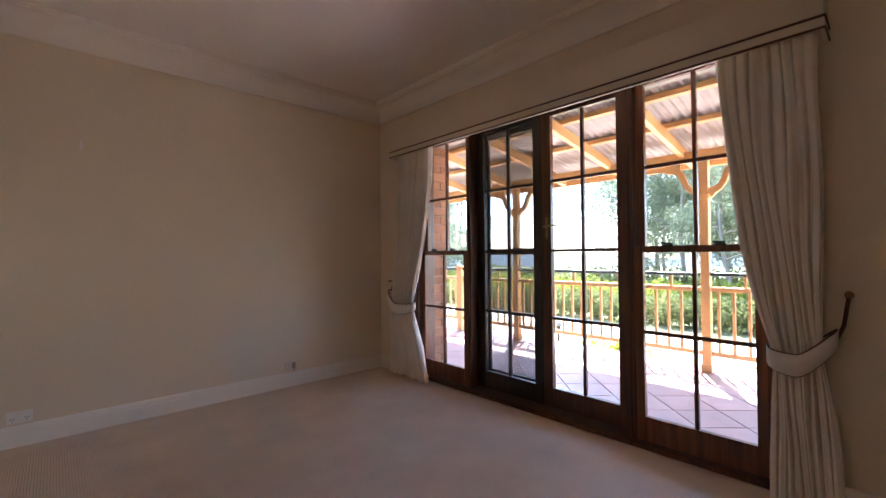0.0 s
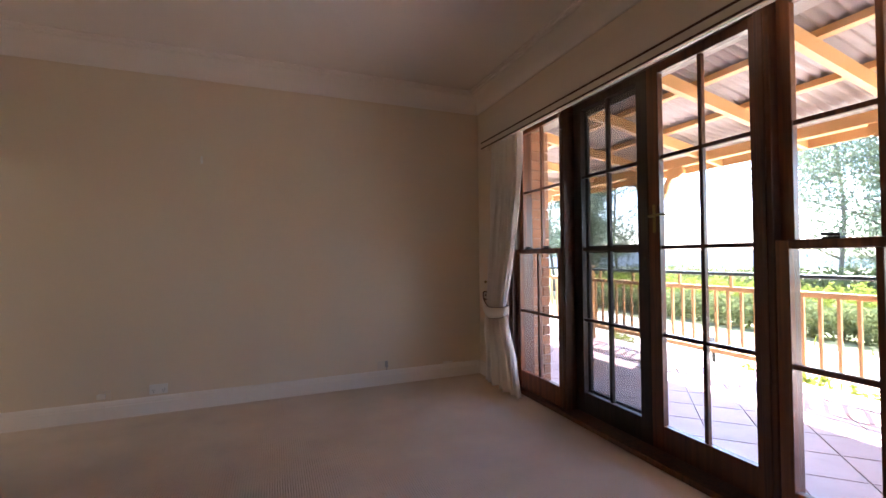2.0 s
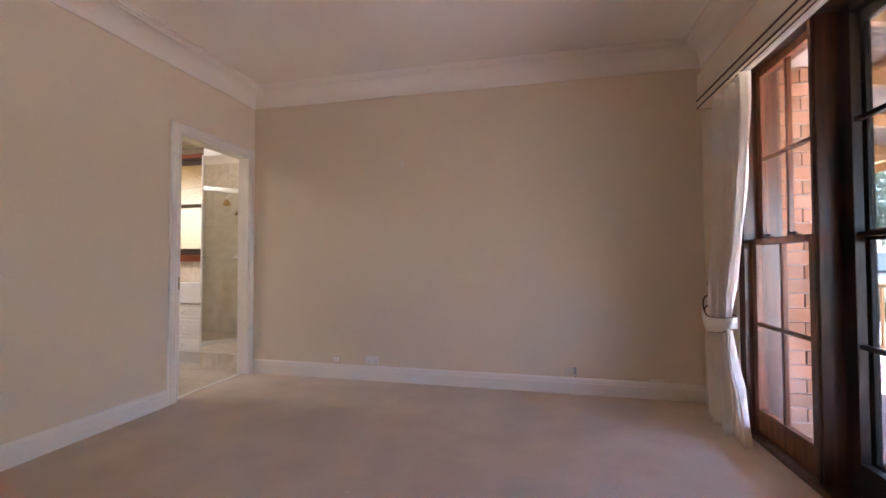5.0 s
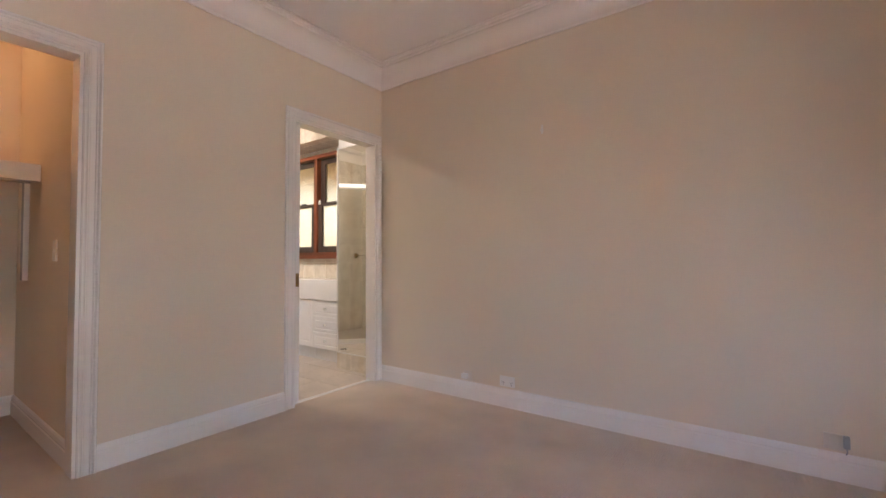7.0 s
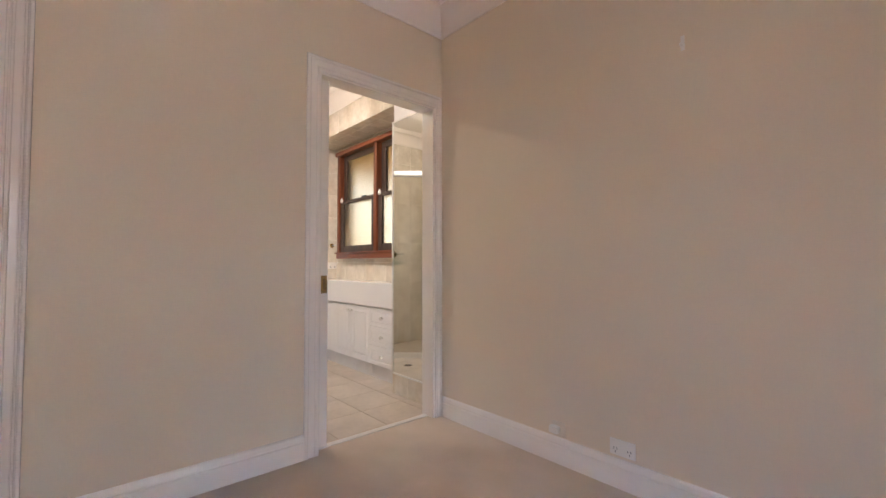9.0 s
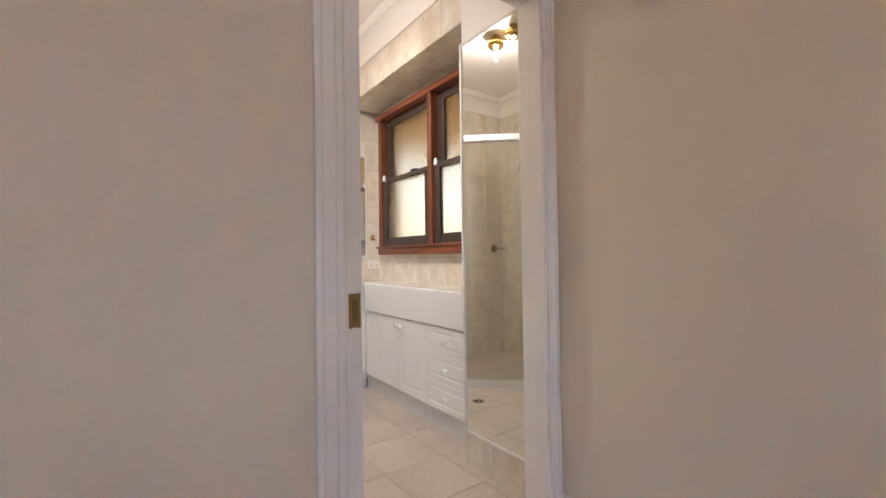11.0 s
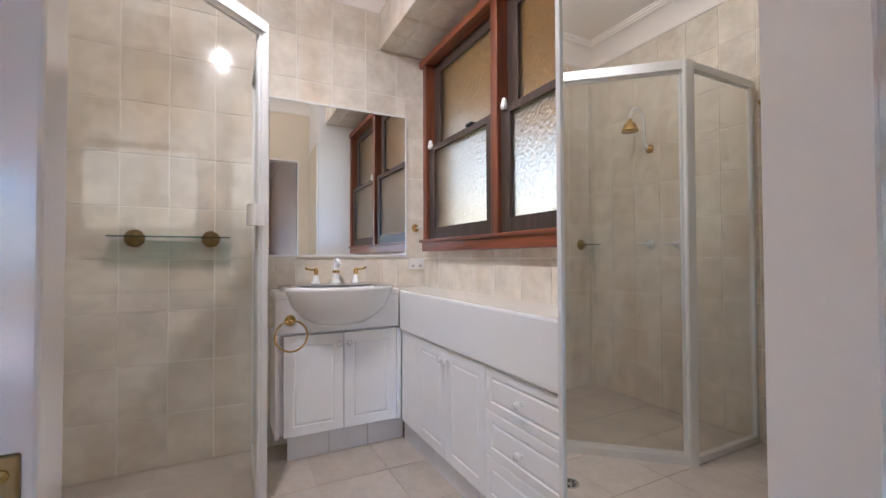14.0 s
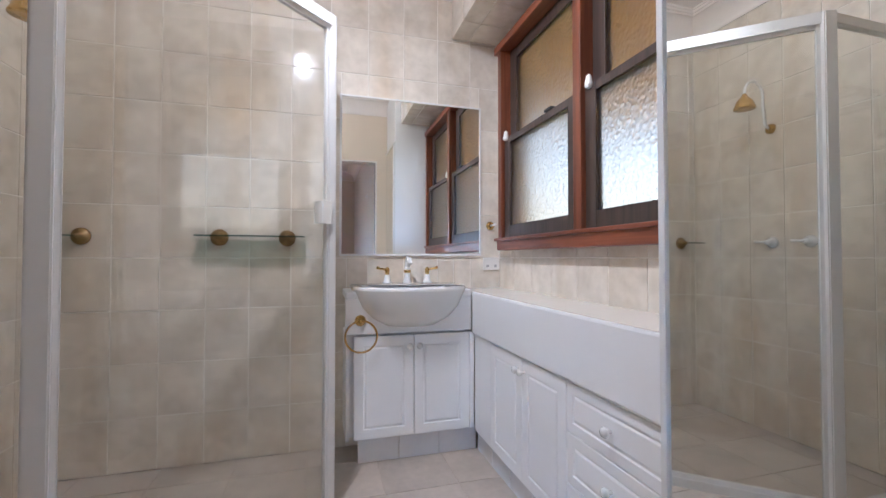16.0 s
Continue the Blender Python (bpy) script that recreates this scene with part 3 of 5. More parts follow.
door_l = french("door_1", 3.207, 3.851, "near-black glazed timber door leaf with a fly screen behind", BLACK_WOOD)
door_r = french("door_2", 2.562, 3.205, "dark stained glazed timber door leaf with brass lever handle", DARK_WOOD)
bm = block(1.934, 3.154, 1.26, 1.9395, 3.172, 1.42, 0.002)
tube(bm, [(1.936, 3.163, 1.352), (1.895, 3.163, 1.352), (1.888, 3.155, 1.352), (1.886, 3.075, 1.356), (1.888, 3.045, 1.352)], 0.0065, 10)
part("door_handle", bm, OLD_BRASS, door_r, "aged brass lever handle on a narrow plate")
part("bolt", block(1.934, 3.225, 1.05, 1.9395, 3.245, 1.12, 0.002), BLACK, door_l)
screen = thing("fly_screen_door", (2.0, 3.53, 0), "dark framed fly screen door outside a glazed leaf", "screen door")
bm = bmesh.new()
for y0, y1, z0, z1 in ((3.207, 3.290, 0.04, 2.20), (3.765, 3.850, 0.04, 2.20), (3.290, 3.765, 0.04, 0.19), (3.290, 3.765, 2.12, 2.20), (3.290, 3.765, 1.15, 1.20)):
    cuboid(bm, 1.990, y0, z0, 2.016, y1, z1, 0.002)
part("screen_frame", bm, BLACK, screen)
part("mesh", block(2.002, 3.290, 0.19, 2.0035, 3.765, 2.12), SCREEN, screen, "fine dark insect mesh")

# ---- pelmet and curtains ----
pelmet = thing("pelmet", (1.72, 3.14, 2.08), "cream pelmet box with two dark braid lines above the windows", "pelmet")
bm = block(1.635, 1.605, 2.08, 1.650, 4.695, 2.31, 0.003)
cuboid(bm, 1.650, 4.680, 2.08, XE, 4.695, 2.31, 0.002)
cuboid(bm, 1.650, 1.605, 2.08, XE, 1.620, 2.31, 0.002)
cuboid(bm, 1.650, 1.620, 2.293, XE, 4.68, 2.309, 0.001)
part("board", bm, WALL, pelmet)
for z in (2.085, 2.135):
    bm = block(1.6295, 1.599, z - 0.005, 1.6345, 4.701, z + 0.006, 0.0015)
    cuboid(bm, 1.6345, 4.6955, z - 0.005, XE, 4.701, z + 0.006, 0.0015)
    cuboid(bm, 1.6345, 1.599, z - 0.005, XE, 1.6045, z + 0.006, 0.0015)
    part("braid", bm, CLOTH_TRIM, pelmet, "dark brown braid")
part("curtain_track", block(1.715, 1.66, 2.112, 1.735, 4.62, 2.132, 0.002), ALU, pelmet)


def curtain(top, waist, foot, zt, folds, hook, label, seed):
    """A drawn-back curtain: top, waist and foot are (start y, end y)."""
    rnd = random.Random(seed)
    phase = [rnd.uniform(-0.5, 0.5) for _ in range(40)]
    zw, zb = 0.67, 0.012

    def place(a, b):
        z = zt + (zb - zt) * a
        if z > zw:
            k = (zt - z) / (zt - zw)
            y0, y1 = top[0] + (waist[0] - top[0]) * k ** 1.6, top[1] + (waist[1] - top[1]) * (0.25 * k + 0.75 * k ** 2.2)
        else:
            k = ((zw - z) / (zw - zb)) ** 0.7
            y0, y1 = waist[0] + (foot[0] - waist[0]) * k, waist[1] + (foot[1] - waist[1]) * k
        wide = abs(y1 - y0)
        near = math.exp(-((z - zw) / 0.13) ** 2)
        f = b * folds + 0.18 * phase[int(b * 12)] * math.sin(3 * a + b * 9)
        amp = (0.044 - 0.018 * near) * (0.75 + 0.25 * math.sin(b * 17 + seed))
        x = 1.722 + amp * math.sin(f * math.tau) + 0.008 * math.sin(f * 2.7 * math.tau + 4 * a) + 0.004 * math.sin(a * 22 + b * 31)
        if z < zw and z > zw - 0.35:
            x -= 0.018 * math.sin((zw - z) / 0.35 * math.pi)
        y = y0 + (y1 - y0) * b + 0.012 * math.cos(f * math.tau) * wide / 0.4 + 0.006 * math.sin(a * 13 + b * 8)
        return (x, y, z)

    c = thing("curtain", (1.73, (foot[0] + foot[1]) / 2, 0.0), label, "curtain", group="bedroom curtains")
    bm = grid_cloth(70, 150, place)
    ob = part("cloth", bm, CLOTH, c, smooth=True)
    sol = ob.modifiers.new("thickness", "SOLIDIFY")
    sol.thickness = 0.003
    yc, half = (waist[0] + waist[1]) / 2, abs(waist[0] - waist[1]) / 2 + 0.018
    out = 1 if hook[1] > yc else -1
    band, edge_a, edge_b = bmesh.new(), [], []
    rows = []
    for k in range(37):
        ang = k * math.tau / 36
        y, x = yc + half * math.cos(ang), 1.722 - 0.066 * math.sin(ang)
        lift = 0.10 * max(0.0, out * math.cos(ang)) ** 1.5 - 0.03 * max(0.0, math.sin(ang))
        y += out * 0.02 * max(0.0, out * math.cos(ang)) ** 3
        hgt = 0.034 + 0.012 * max(0.0, math.sin(ang))
        zc = zw + 0.01 + lift
        rows.append([band.verts.new((x, y, zc - hgt)), band.verts.new((x - 0.004 * math.sin(ang), y, zc)), band.verts.new((x, y, zc + hgt))])
        edge_a.append((x, y, zc - hgt))
        edge_b.append((x, y, zc + hgt))
    for r0, r1 in zip(rows, rows[1:]):
        for i in range(2):
            band.faces.new((r0[i], r0[i + 1], r1[i + 1], r1[i]))
    tie = part("tieback", band, CLOTH, c, "cream tieback with dark braid edges", smooth=True)
    tie.modifiers.new("thickness", "SOLIDIFY").thickness = 0.006
    for e in (edge_a, edge_b):
        part("braid", tube(bmesh.new(), e, 0.005, 6), CLOTH_TRIM, tie, "dark braid edge")
    tail = [(1.73, yc + out * (half + 0.018), zw + 0.10), (1.76, (yc + out * half + hook[1]) / 2 + out * 0.012, zw + 0.16), (1.79, hook[1], hook[2])]
    part("cord", tube(bmesh.new(), tail, 0.010, 8, flat=0.5), CLOTH_TRIM, tie, "dark cord loop")
    bm = lathe(bmesh.new(), [(0.016, 0.0), (0.016, -0.006), (0.006, -0.012), (0.006, -0.05), (0.012, -0.056), (0.012, -0.064), (0.004, -0.07)], (XE, hook[1], hook[2]), "x", 14)
    part("hook", bm, OLD_BRASS, c, "small aged-brass tieback knob")
    return c


curtain((4.665, 4.17), (4.805, 4.475), (4.815, 4.235), 2.112, 6, (1.80, 4.86, 0.90), "cream lined curtain tied back with a braid-edged band", 3)
curtain((1.625, 2.005), (1.635, 1.815), (1.575, 1.825), 2.112, 9, (1.80, 1.56, 0.96), "cream lined curtain tied back, hanging to the carpet", 8)

# ---- bedroom small things ----


def wall_plate(name, x, z, w, h, material, label, face=YN, extra=None):
    p = thing(name, (x, face, z - h / 2), label, "socket")
    part("plate", block(x - w / 2, face - 0.008, z - h / 2, x + w / 2, face, z + h / 2, 0.0025), material, p)
    return p


p = wall_plate("power_socket", -0.869, 0.178, 0.116, 0.072, PLASTIC, "white double power socket on the wall above the skirting")
for dx in (-0.032, 0.032):
    part("switch", block(-0.869 + dx - 0.006, YN - 0.011, 0.190, -0.869 + dx + 0.006, YN - 0.008, 0.204, 0.001), PLASTIC, p)
    for k, (ex, ez) in enumerate(((-0.007, 0.172), (0.007, 0.172), (0.0, 0.158))):
        part("pin_slot", block(-0.869 + dx + ex - 0.0012, YN - 0.0086, ez - 0.005, -0.869 + dx + ex + 0.0012, YN - 0.0079, ez + 0.005), BLACK, p)
p = wall_plate("phone_socket", -1.195, 0.170, 0.072, 0.072, BEIGE, "beige wall socket with a white plug adaptor in it")
part("adaptor", block(-1.235, YN - 0.038, 0.152, -1.185, YN - 0.008, 0.188, 0.006), PLASTIC, p, "white plug adaptor")
p = wall_plate("aerial_socket", 0.815, 0.178, 0.072, 0.072, BEIGE, "beige aerial socket with a grey lead plugged in")
bm = block(0.845, YN - 0.03, 0.158, 0.868, YN - 0.001, 0.212, 0.003)
tube(bm, [(0.856, YN - 0.02, 0.16), (0.858, YN - 0.022, 0.142), (0.854, YN - 0.018, 0.130)], 0.003, 6)
part("lead", bm, GREY, p, "short grey plug and lead")
bm = lathe(bmesh.new(), [(0.010, 0.0), (0.010, -0.004), (0.004, -0.006), (0.004, -0.018), (0.008, -0.02), (0.006, -0.026)], (-0.59, YN, 1.895), "y", 10)
cuboid(bm, -0.597, YN - 0.005, 1.875, -0.583, YN, 1.935, 0.001)
part("picture_hook", bm, PLASTIC, label="small cream-painted picture hook on the wall", category="hook")
vent = thing("skirting_vent", (1.45, YN - 0.017, 0.128), "small cream cover plate on top of the skirting", "cover plate")
part("plate", block(1.40, YN - 0.012, 0.129, 1.50, YN, 0.150, 0.003), TRIM, vent)
rnd = random.Random(4)
# Small raised specks stand in for crumbs and dents on the carpet.
for x, y, s in ((0.05, 3.42, 0.012), (0.02, 2.93, 0.010), (0.42, 3.40, 0.010), (0.24, 2.92, 0.012), (1.02, 2.70, 0.007), (-0.28, 3.38, 0.009), (-0.62, 4.12, 0.007)):
    bm = bmesh.new()
    bmesh.ops.create_icosphere(bm, subdivisions=2, radius=s)
    for v in bm.verts:
        v.co = Vector((v.co.x * 1.3 + x, v.co.y * 0.8 + y, 0.003 + v.co.z * 0.35 + 0.002 * noise.noise(v.co * 150)))
    part("carpet_tuft", bm, CARPET if rnd.random() < 0.4 else BEIGE, label="small raised beige speck on the carpet", category="carpet tuft", group="pulled carpet tufts")

# ---- walk-in wardrobe ----
part("wardrobe_floor", block(-3.65, 1.9, -0.1, -2.2, 3.05, 0.0), CARPET, kind="structure", label="beige carpet in the wardrobe")
part("wardrobe_ceiling", block(-3.65, 1.9, ZC, -2.2, 3.27, ZC + 0.1), CEIL, kind="structure")
bm = block(-3.65, 3.05, 0, XD, 3.15, ZC)
part("wardrobe_wall_north", bm, WALL, label=LAB, kind="structure")
part("wardrobe_wall_west", block(-3.65, 1.9, 0, -3.55, 3.05, ZC), WALL, label=LAB, kind="structure")
part("wardrobe_wall_south", block(-3.65, 1.9, 0, XD, 2.0, ZC), WALL, label=LAB, kind="structure")
part("cornice", sweep(COVE, [(XD, 2.0), (XD, 3.05), (-3.55, 3.05), (-3.55, 2.0)], True), CEIL, kind="structure", label="white coved cornice in the wardrobe")
part("baseboard", sweep(SKIRT, [(XD, 3.05), (-3.55, 3.05), (-3.55, 2.0)]), TRIM, kind="structure", label="cream moulded skirting board")
shelf = thing("wardrobe_shelf", (-3.25, 2.5, 1.50), "cream shelf with a deep front edge over a hanging rail", "shelf")
part("board", block(-3.548, 2.002, 1.592, -2.942, 3.048, 1.610, 0.002), TRIM, shelf)
part("fascia", block(-2.941, 2.002, 1.510, -2.921, 3.048, 1.612, 0.002), TRIM, shelf)
part("rail", tube(bmesh.new(), [(-3.20, 2.002, 1.54), (-3.20, 3.048, 1.54)], 0.0125, 12), CHROME, shelf, "silver hanging rail")
part("upright", block(-3.27, 3.022, 0.91, -3.20, 3.049, 1.591, 0.002), TRIM, shelf)
p = thing("light_switch", (-2.55, 3.05, 1.0), "white light switch on the wardrobe wall", "switch")
part("plate", block(-2.585, 3.042, 1.03, -2.515, 3.05, 1.145, 0.002), PLASTIC, p)
part("rocker", block(-2.557, 3.039, 1.075, -2.543, 3.042, 1.10, 0.001), PLASTIC, p)
lamp = thing("wardrobe_lamp", (-3.05, 2.60, 2.56), "lit bare bulb in a white ceiling holder", "ceiling lamp")
part("holder", lathe(bmesh.new(), [(0.045, 2.699), (0.045, 2.68), (0.022, 2.66), (0.020, 2.61)], (-3.05, 2.60, 0), "z", 18), PLASTIC, lamp)
part("bulb", lathe(bmesh.new(), [(0.014, 2.615), (0.02, 2.60), (0.030, 2.585), (0.028, 2.57), (0.012, 2.563)], (-3.05, 2.60, 0), "z", 16), BULB, lamp, "glowing warm bulb", smooth=True)

# ---- bathroom structure ----
ZS = 2.305
bath_floor = part("bathroom_floor", block(XF - 0.1, YL - 0.1, -0.1, XD, YB + 0.1, -0.003), FLOOR_GROUT, label="grouted bed of the bathroom floor", kind="structure")
bath_far = part("bathroom_wall_west", block(XF - 0.12, YL - 0.12, 0, XF - 0.003, YB + 0.1, ZC), GROUT, label="wall of marbled beige tiles", kind="structure")
bath_shower = part("bathroom_wall_south", block(XF, YL - 0.12, 0, XD, YL - 0.003, ZC), GROUT, label="wall of marbled beige tiles", kind="structure")
WX0, WX1, WZ0, WZ1 = -4.20, -2.74, 1.105, 2.215
bm = block(XF, YB + 0.003, 0, WX0, YB + 0.13, ZC)
cuboid(bm, WX1, YB + 0.003, 0, XD, YB + 0.13, ZC)
cuboid(bm, WX0, YB + 0.003, 0, WX1, YB + 0.13, WZ0)
cuboid(bm, WX0, YB + 0.003, WZ1, WX1, YB + 0.13, ZC)
bath_window_wall = part("bathroom_wall_north", bm, GROUT, label="wall of marbled beige tiles round the window", kind="structure")
part("bathroom_wall_east", block(XD, YN + 0.12, 0, XD + 0.1, YB + 0.1, ZC), WALL, label="plain wall", kind="structure")
part("bathroom_ceiling", block(XF, YL, ZC, XD, YB, ZC + 0.1), CEIL, label="white plaster ceiling", kind="structure")
soffit = part("bulkhead", block(XF, 5.203, ZS + 0.003, XD, YB + 0.003, ZC), GROUT, label="tiled bulkhead over the window", kind="structure")
part("cornice", sweep([(a * 0.8, h) for a, h in COVE], [(XD, YL), (XD, 5.2), (XF, 5.2), (XF, YL)], True), CEIL, label="white coved cornice in the bathroom", kind="structure")

# tall mirror cupboard beside the door
tall = thing("tall_cupboard", (-2.46, 5.31, 0), "tall built-in cupboard faced with a full-height mirror", "cupboard")
part("body", block(-2.712, 5.142, 0.0, -2.203, YB, ZC), LAMINATE, tall)
part("mirror_panel", block(-2.700, 5.130, 0.160, -2.205, 5.141, 2.115), MIRROR, tall, "full-height mirror")
bm = block(-2.716, 5.124, 0.152, -2.699, 5.1425, 2.127, 0.002)
cuboid(bm, -2.699, 5.1255, 0.150, -2.204, 5.142, 0.161, 0.001)
cuboid(bm, -2.699, 5.1255, 2.114, -2.204, 5.142, 2.126, 0.001)
part("mirror_edge", bm, ALU, tall, "thin white mirror channel")
for x0, x1 in ((-2.712, -2.517), (-2.514, -2.319), (-2.316, -2.203)):
    part("plinth_tile", block(x0, 5.132, 0.001, x1, 5.1415, 0.149, 0.001), TILE, tall, "pale tile on the plinth")

# ---- bathroom window ----
bw = thing("bathroom_window", (-3.47, YB, 1.06), "red stained timber window with four frosted sashes, one left ajar", "window", kind="structure")
FY = 5.44
bm = block(-4.262, FY, 1.058, -2.715, YB + 0.03, 1.125, 0.006)
cuboid(bm, -4.275, FY - 0.012, 1.112, -2.715, FY + 0.02, 1.128, 0.003)
part("window_sill", bm, RED_WOOD, bw, "red stained moulded sill")
bm = block(-4.275, FY - 0.010, 2.195, -2.715, YB + 0.03, 2.238, 0.005)
part("head", bm, RED_WOOD, bw)
for x0, x1 in ((-4.245, -4.200), (-3.497, -3.443), (-2.755, -2.715)):
    part("mullion", block(x0, FY + 0.002, 1.125, x1, YB + 0.03, 2.197, 0.004), RED_WOOD_V, bw)


def bath_sash(name, x0, x1, z0, z1, y, st, top, bot):
    bm = bmesh.new()
    cuboid(bm, x0, y - 0.016, z0, x0 + st, y + 0.016, z1, 0.002)
    cuboid(bm, x1 - st, y - 0.016, z0, x1, y + 0.016, z1, 0.002)
    cuboid(bm, x0 + st, y - 0.015, z0, x1 - st, y + 0.015, z0 + bot, 0.002)
    cuboid(bm, x0 + st, y - 0.015, z1 - top, x1 - st, y + 0.015, z1, 0.002)
    f = part(name, bm, SASH_WOOD, bw)
    pane = part("pane", block(x0 + st, y - 0.002, z0 + bot, x1 - st, y + 0.002, z1 - top), FROSTED, f, "dimpled frosted glass")
    pane.visible_shadow = False
    return f


for x0, x1 in ((-4.198, -3.499), (-3.441, -2.757)):
    bath_sash("upper_sash", x0, x1, 1.655, 2.193, 5.515, 0.075, 0.06, 0.035)
    f = bath_sash("lower_sash", x0, x1, 1.127, 1.690, 5.478, 0.065, 0.035, 0.07)
    bm = block((x0 + x1) / 2 + 0.10, 5.455, 1.689, (x0 + x1) / 2 + 0.16, 5.492, 1.703, 0.003)
    part("sash_catch", bm, BLACK, f, "dark sash catch")
    bm = lathe(bmesh.new(), [(0.012, 0), (0.017, 0.012), (0.010, 0.045), (0.004, 0.052)], (x0 + 0.035, 5.455, 1.672), "z", 10)
    part("sash_stop", bm, PLASTIC, f, "small white sash stop")

# ---- vanity: long bench and basin unit ----
bench = thing("bench_top", (-3.4, 5.35, 0.62), "long cream bench top with a deep white front", "bench top")
bm = block(-4.358, 5.2365, 0.812, -2.716, YB - 0.001, 0.8385, 0.002)
part("top", bm, STONE, bench, "cream polished top")
part("front", block(-4.085, 5.222, 0.622, -2.716, 5.236, 0.840, 0.009), LAMINATE, bench, "deep rounded white front")


def routed(bm, u0, u1, z0, z1, to, inset=0.045, groove=0.006):
    """A door face with a raised inner panel round which a groove runs. to(u, out, z) gives the place."""
    e = inset + groove
    steps = [(0.0, 0.0), (0.0, 0.0155), (0.0025, 0.018), (inset - 0.003, 0.018), (inset, 0.0135), (e - 0.001, 0.0135), (e + 0.004, 0.0172), (e + 0.007, 0.0178)]
    rings = [[bm.verts.new(to(u, t, z)) for u, z in ((u0 + d, z0 + d), (u1 - d, z0 + d), (u1 - d, z1 - d), (u0 + d, z1 - d))] for d, t in steps]
    for r0, r1 in zip(rings, rings[1:]):
        for k in range(4):
            bm.faces.new((r0[k], r0[(k + 1) % 4], r1[(k + 1) % 4], r1[k]))
    bm.faces.new(rings[0][::-1])
    bm.faces.new(rings[-1])
    bmesh.ops.recalc_face_normals(bm, faces=bm.faces)
    return bm


def knob(parent, place, axis, way, material=PORCELAIN):
    prof = [(0.006, 0.0), (0.006, 0.010 * way), (0.013, 0.016 * way), (0.0155, 0.022 * way), (0.012, 0.029 * way), (0.004, 0.032 * way)]
    part("knob", lathe(bmesh.new(), prof, place, axis, 14), material, parent, "white china knob", smooth=True)


side = lambda u, out, z: (u, 5.252 - out, z)
cab = thing("vanity_cupboard", (-3.62, 5.37, 0), "white two-door vanity cupboard under the bench", "cupboard", group="bathroom vanity units")
part("body", block(-4.08, 5.268, 0.122, -3.228, YB - 0.004, 0.62), LAMINATE, cab)
for u0, u1, ku in ((-3.862, -3.546, -3.566), (-3.543, -3.230, -3.523)):
    d = part("door", routed(bmesh.new(), u0, u1, 0.126, 0.618, side, 0.052), LAMINATE, cab)
    knob(d, (ku, 5.234, 0.568), "y", -1)
part("filler_panel", block(-4.08, 5.236, 0.126, -3.866, 5.2525, 0.618, 0.002), LAMINATE, cab)
for x0 in (-4.13, -3.93, -3.73, -3.53, -3.33):
    part("kick_tile", block(x0, 5.272, 0.0, min(x0 + 0.197, -3.23), 5.282, 0.119, 0.001), KICK, cab, "pale kickboard tile")
dr = thing("drawer_unit", (-3.0, 5.37, 0), "white three-drawer vanity unit under the bench", "drawers", group="bathroom vanity units")
part("body", block(-3.2265, 5.268, 0.122, -2.716, YB - 0.004, 0.62), LAMINATE, dr)
for z0, z1 in ((0.458, 0.618), (0.292, 0.455), (0.126, 0.289)):
    d = part("drawer", routed(bmesh.new(), -3.226, -2.785, z0, z1, side, 0.036), LAMINATE, dr)
    knob(d, (-3.008, 5.234, (z0 + z1) / 2), "y", -1)
part("filler_panel", block(-2.782, 5.236, 0.126, -2.716, 5.2525, 0.618, 0.002), LAMINATE, dr)
for x0 in (-3.227, -3.03, -2.83):
    part("kick_tile", block(x0, 5.272, 0.0, min(x0 + 0.197, -2.716), 5.282, 0.119, 0.001), KICK, dr, "pale kickboard tile")

bu = thing("basin_cupboard", (-4.22, 4.9, 0), "white two-door cupboard under the basin", "cupboard", group="bathroom vanity units")
front = lambda u, out, z: (-4.108 + out, u, z)
part("body", block(XF + 0.002, 4.60, 0.142, -4.124, 5.2085, 0.640), LAMINATE, bu)
part("corner_filler", block(-4.16, 5.2095, 0.136, -4.0865, 5.2345, 0.632, 0.002), LAMINATE, bu)
part("side_panel", block(XF + 0.002, 4.582, 0.136, -4.088, 4.599, 0.640, 0.002), LAMINATE, bu)
for u0, u1, ku in ((4.620, 4.915, 4.893), (4.919, 5.208, 4.941)):
    d = part("door", routed(bmesh.new(), u0, u1, 0.136, 0.632, front, 0.05), LAMINATE, bu)
    knob(d, (-4.090, ku, 0.578), "x", 1)
for y0, y1 in ((4.646, 4.850), (4.853, 5.060), (5.063, 5.268)):
    part("kick_tile", block(-4.156, y0, 0.0, -4.146, y1, 0.128, 0.001), KICK, bu, "pale kickboard tile")
bt = thing("vanity_counter", (-4.22, 4.9, 0.64), "white moulded top and front round the basin", "basin top")
part("top", block(XF + 0.002, 4.578, 0.815, -4.082, 5.2205, 0.852, 0.008), LAMINATE, bt)
part("front", block(-4.11, 4.578, 0.643, -4.0865, 5.2205, 0.815, 0.004), LAMINATE, bt)

# semi-recessed basin
basin = thing("wash_basin", (-4.17, 4.905, 0.68), "white china half-round wash basin set into the top", "basin")
YC0, XC0 = 4.905, -4.16


def bowl(level):
    """Outline of the basin at one level: half-width, reach and height."""
    half, reach, z = level
    pts = []
    for k in range(25):
        a = -math.pi / 2 + k * math.pi / 24
        pts.append((XC0 + reach * max(0.0, math.cos(a)) ** 0.75, YC0 + half * math.sin(a), z))
    pts += [(-4.335, YC0 + half, z), (-4.335, YC0 - half, z)]
    return pts


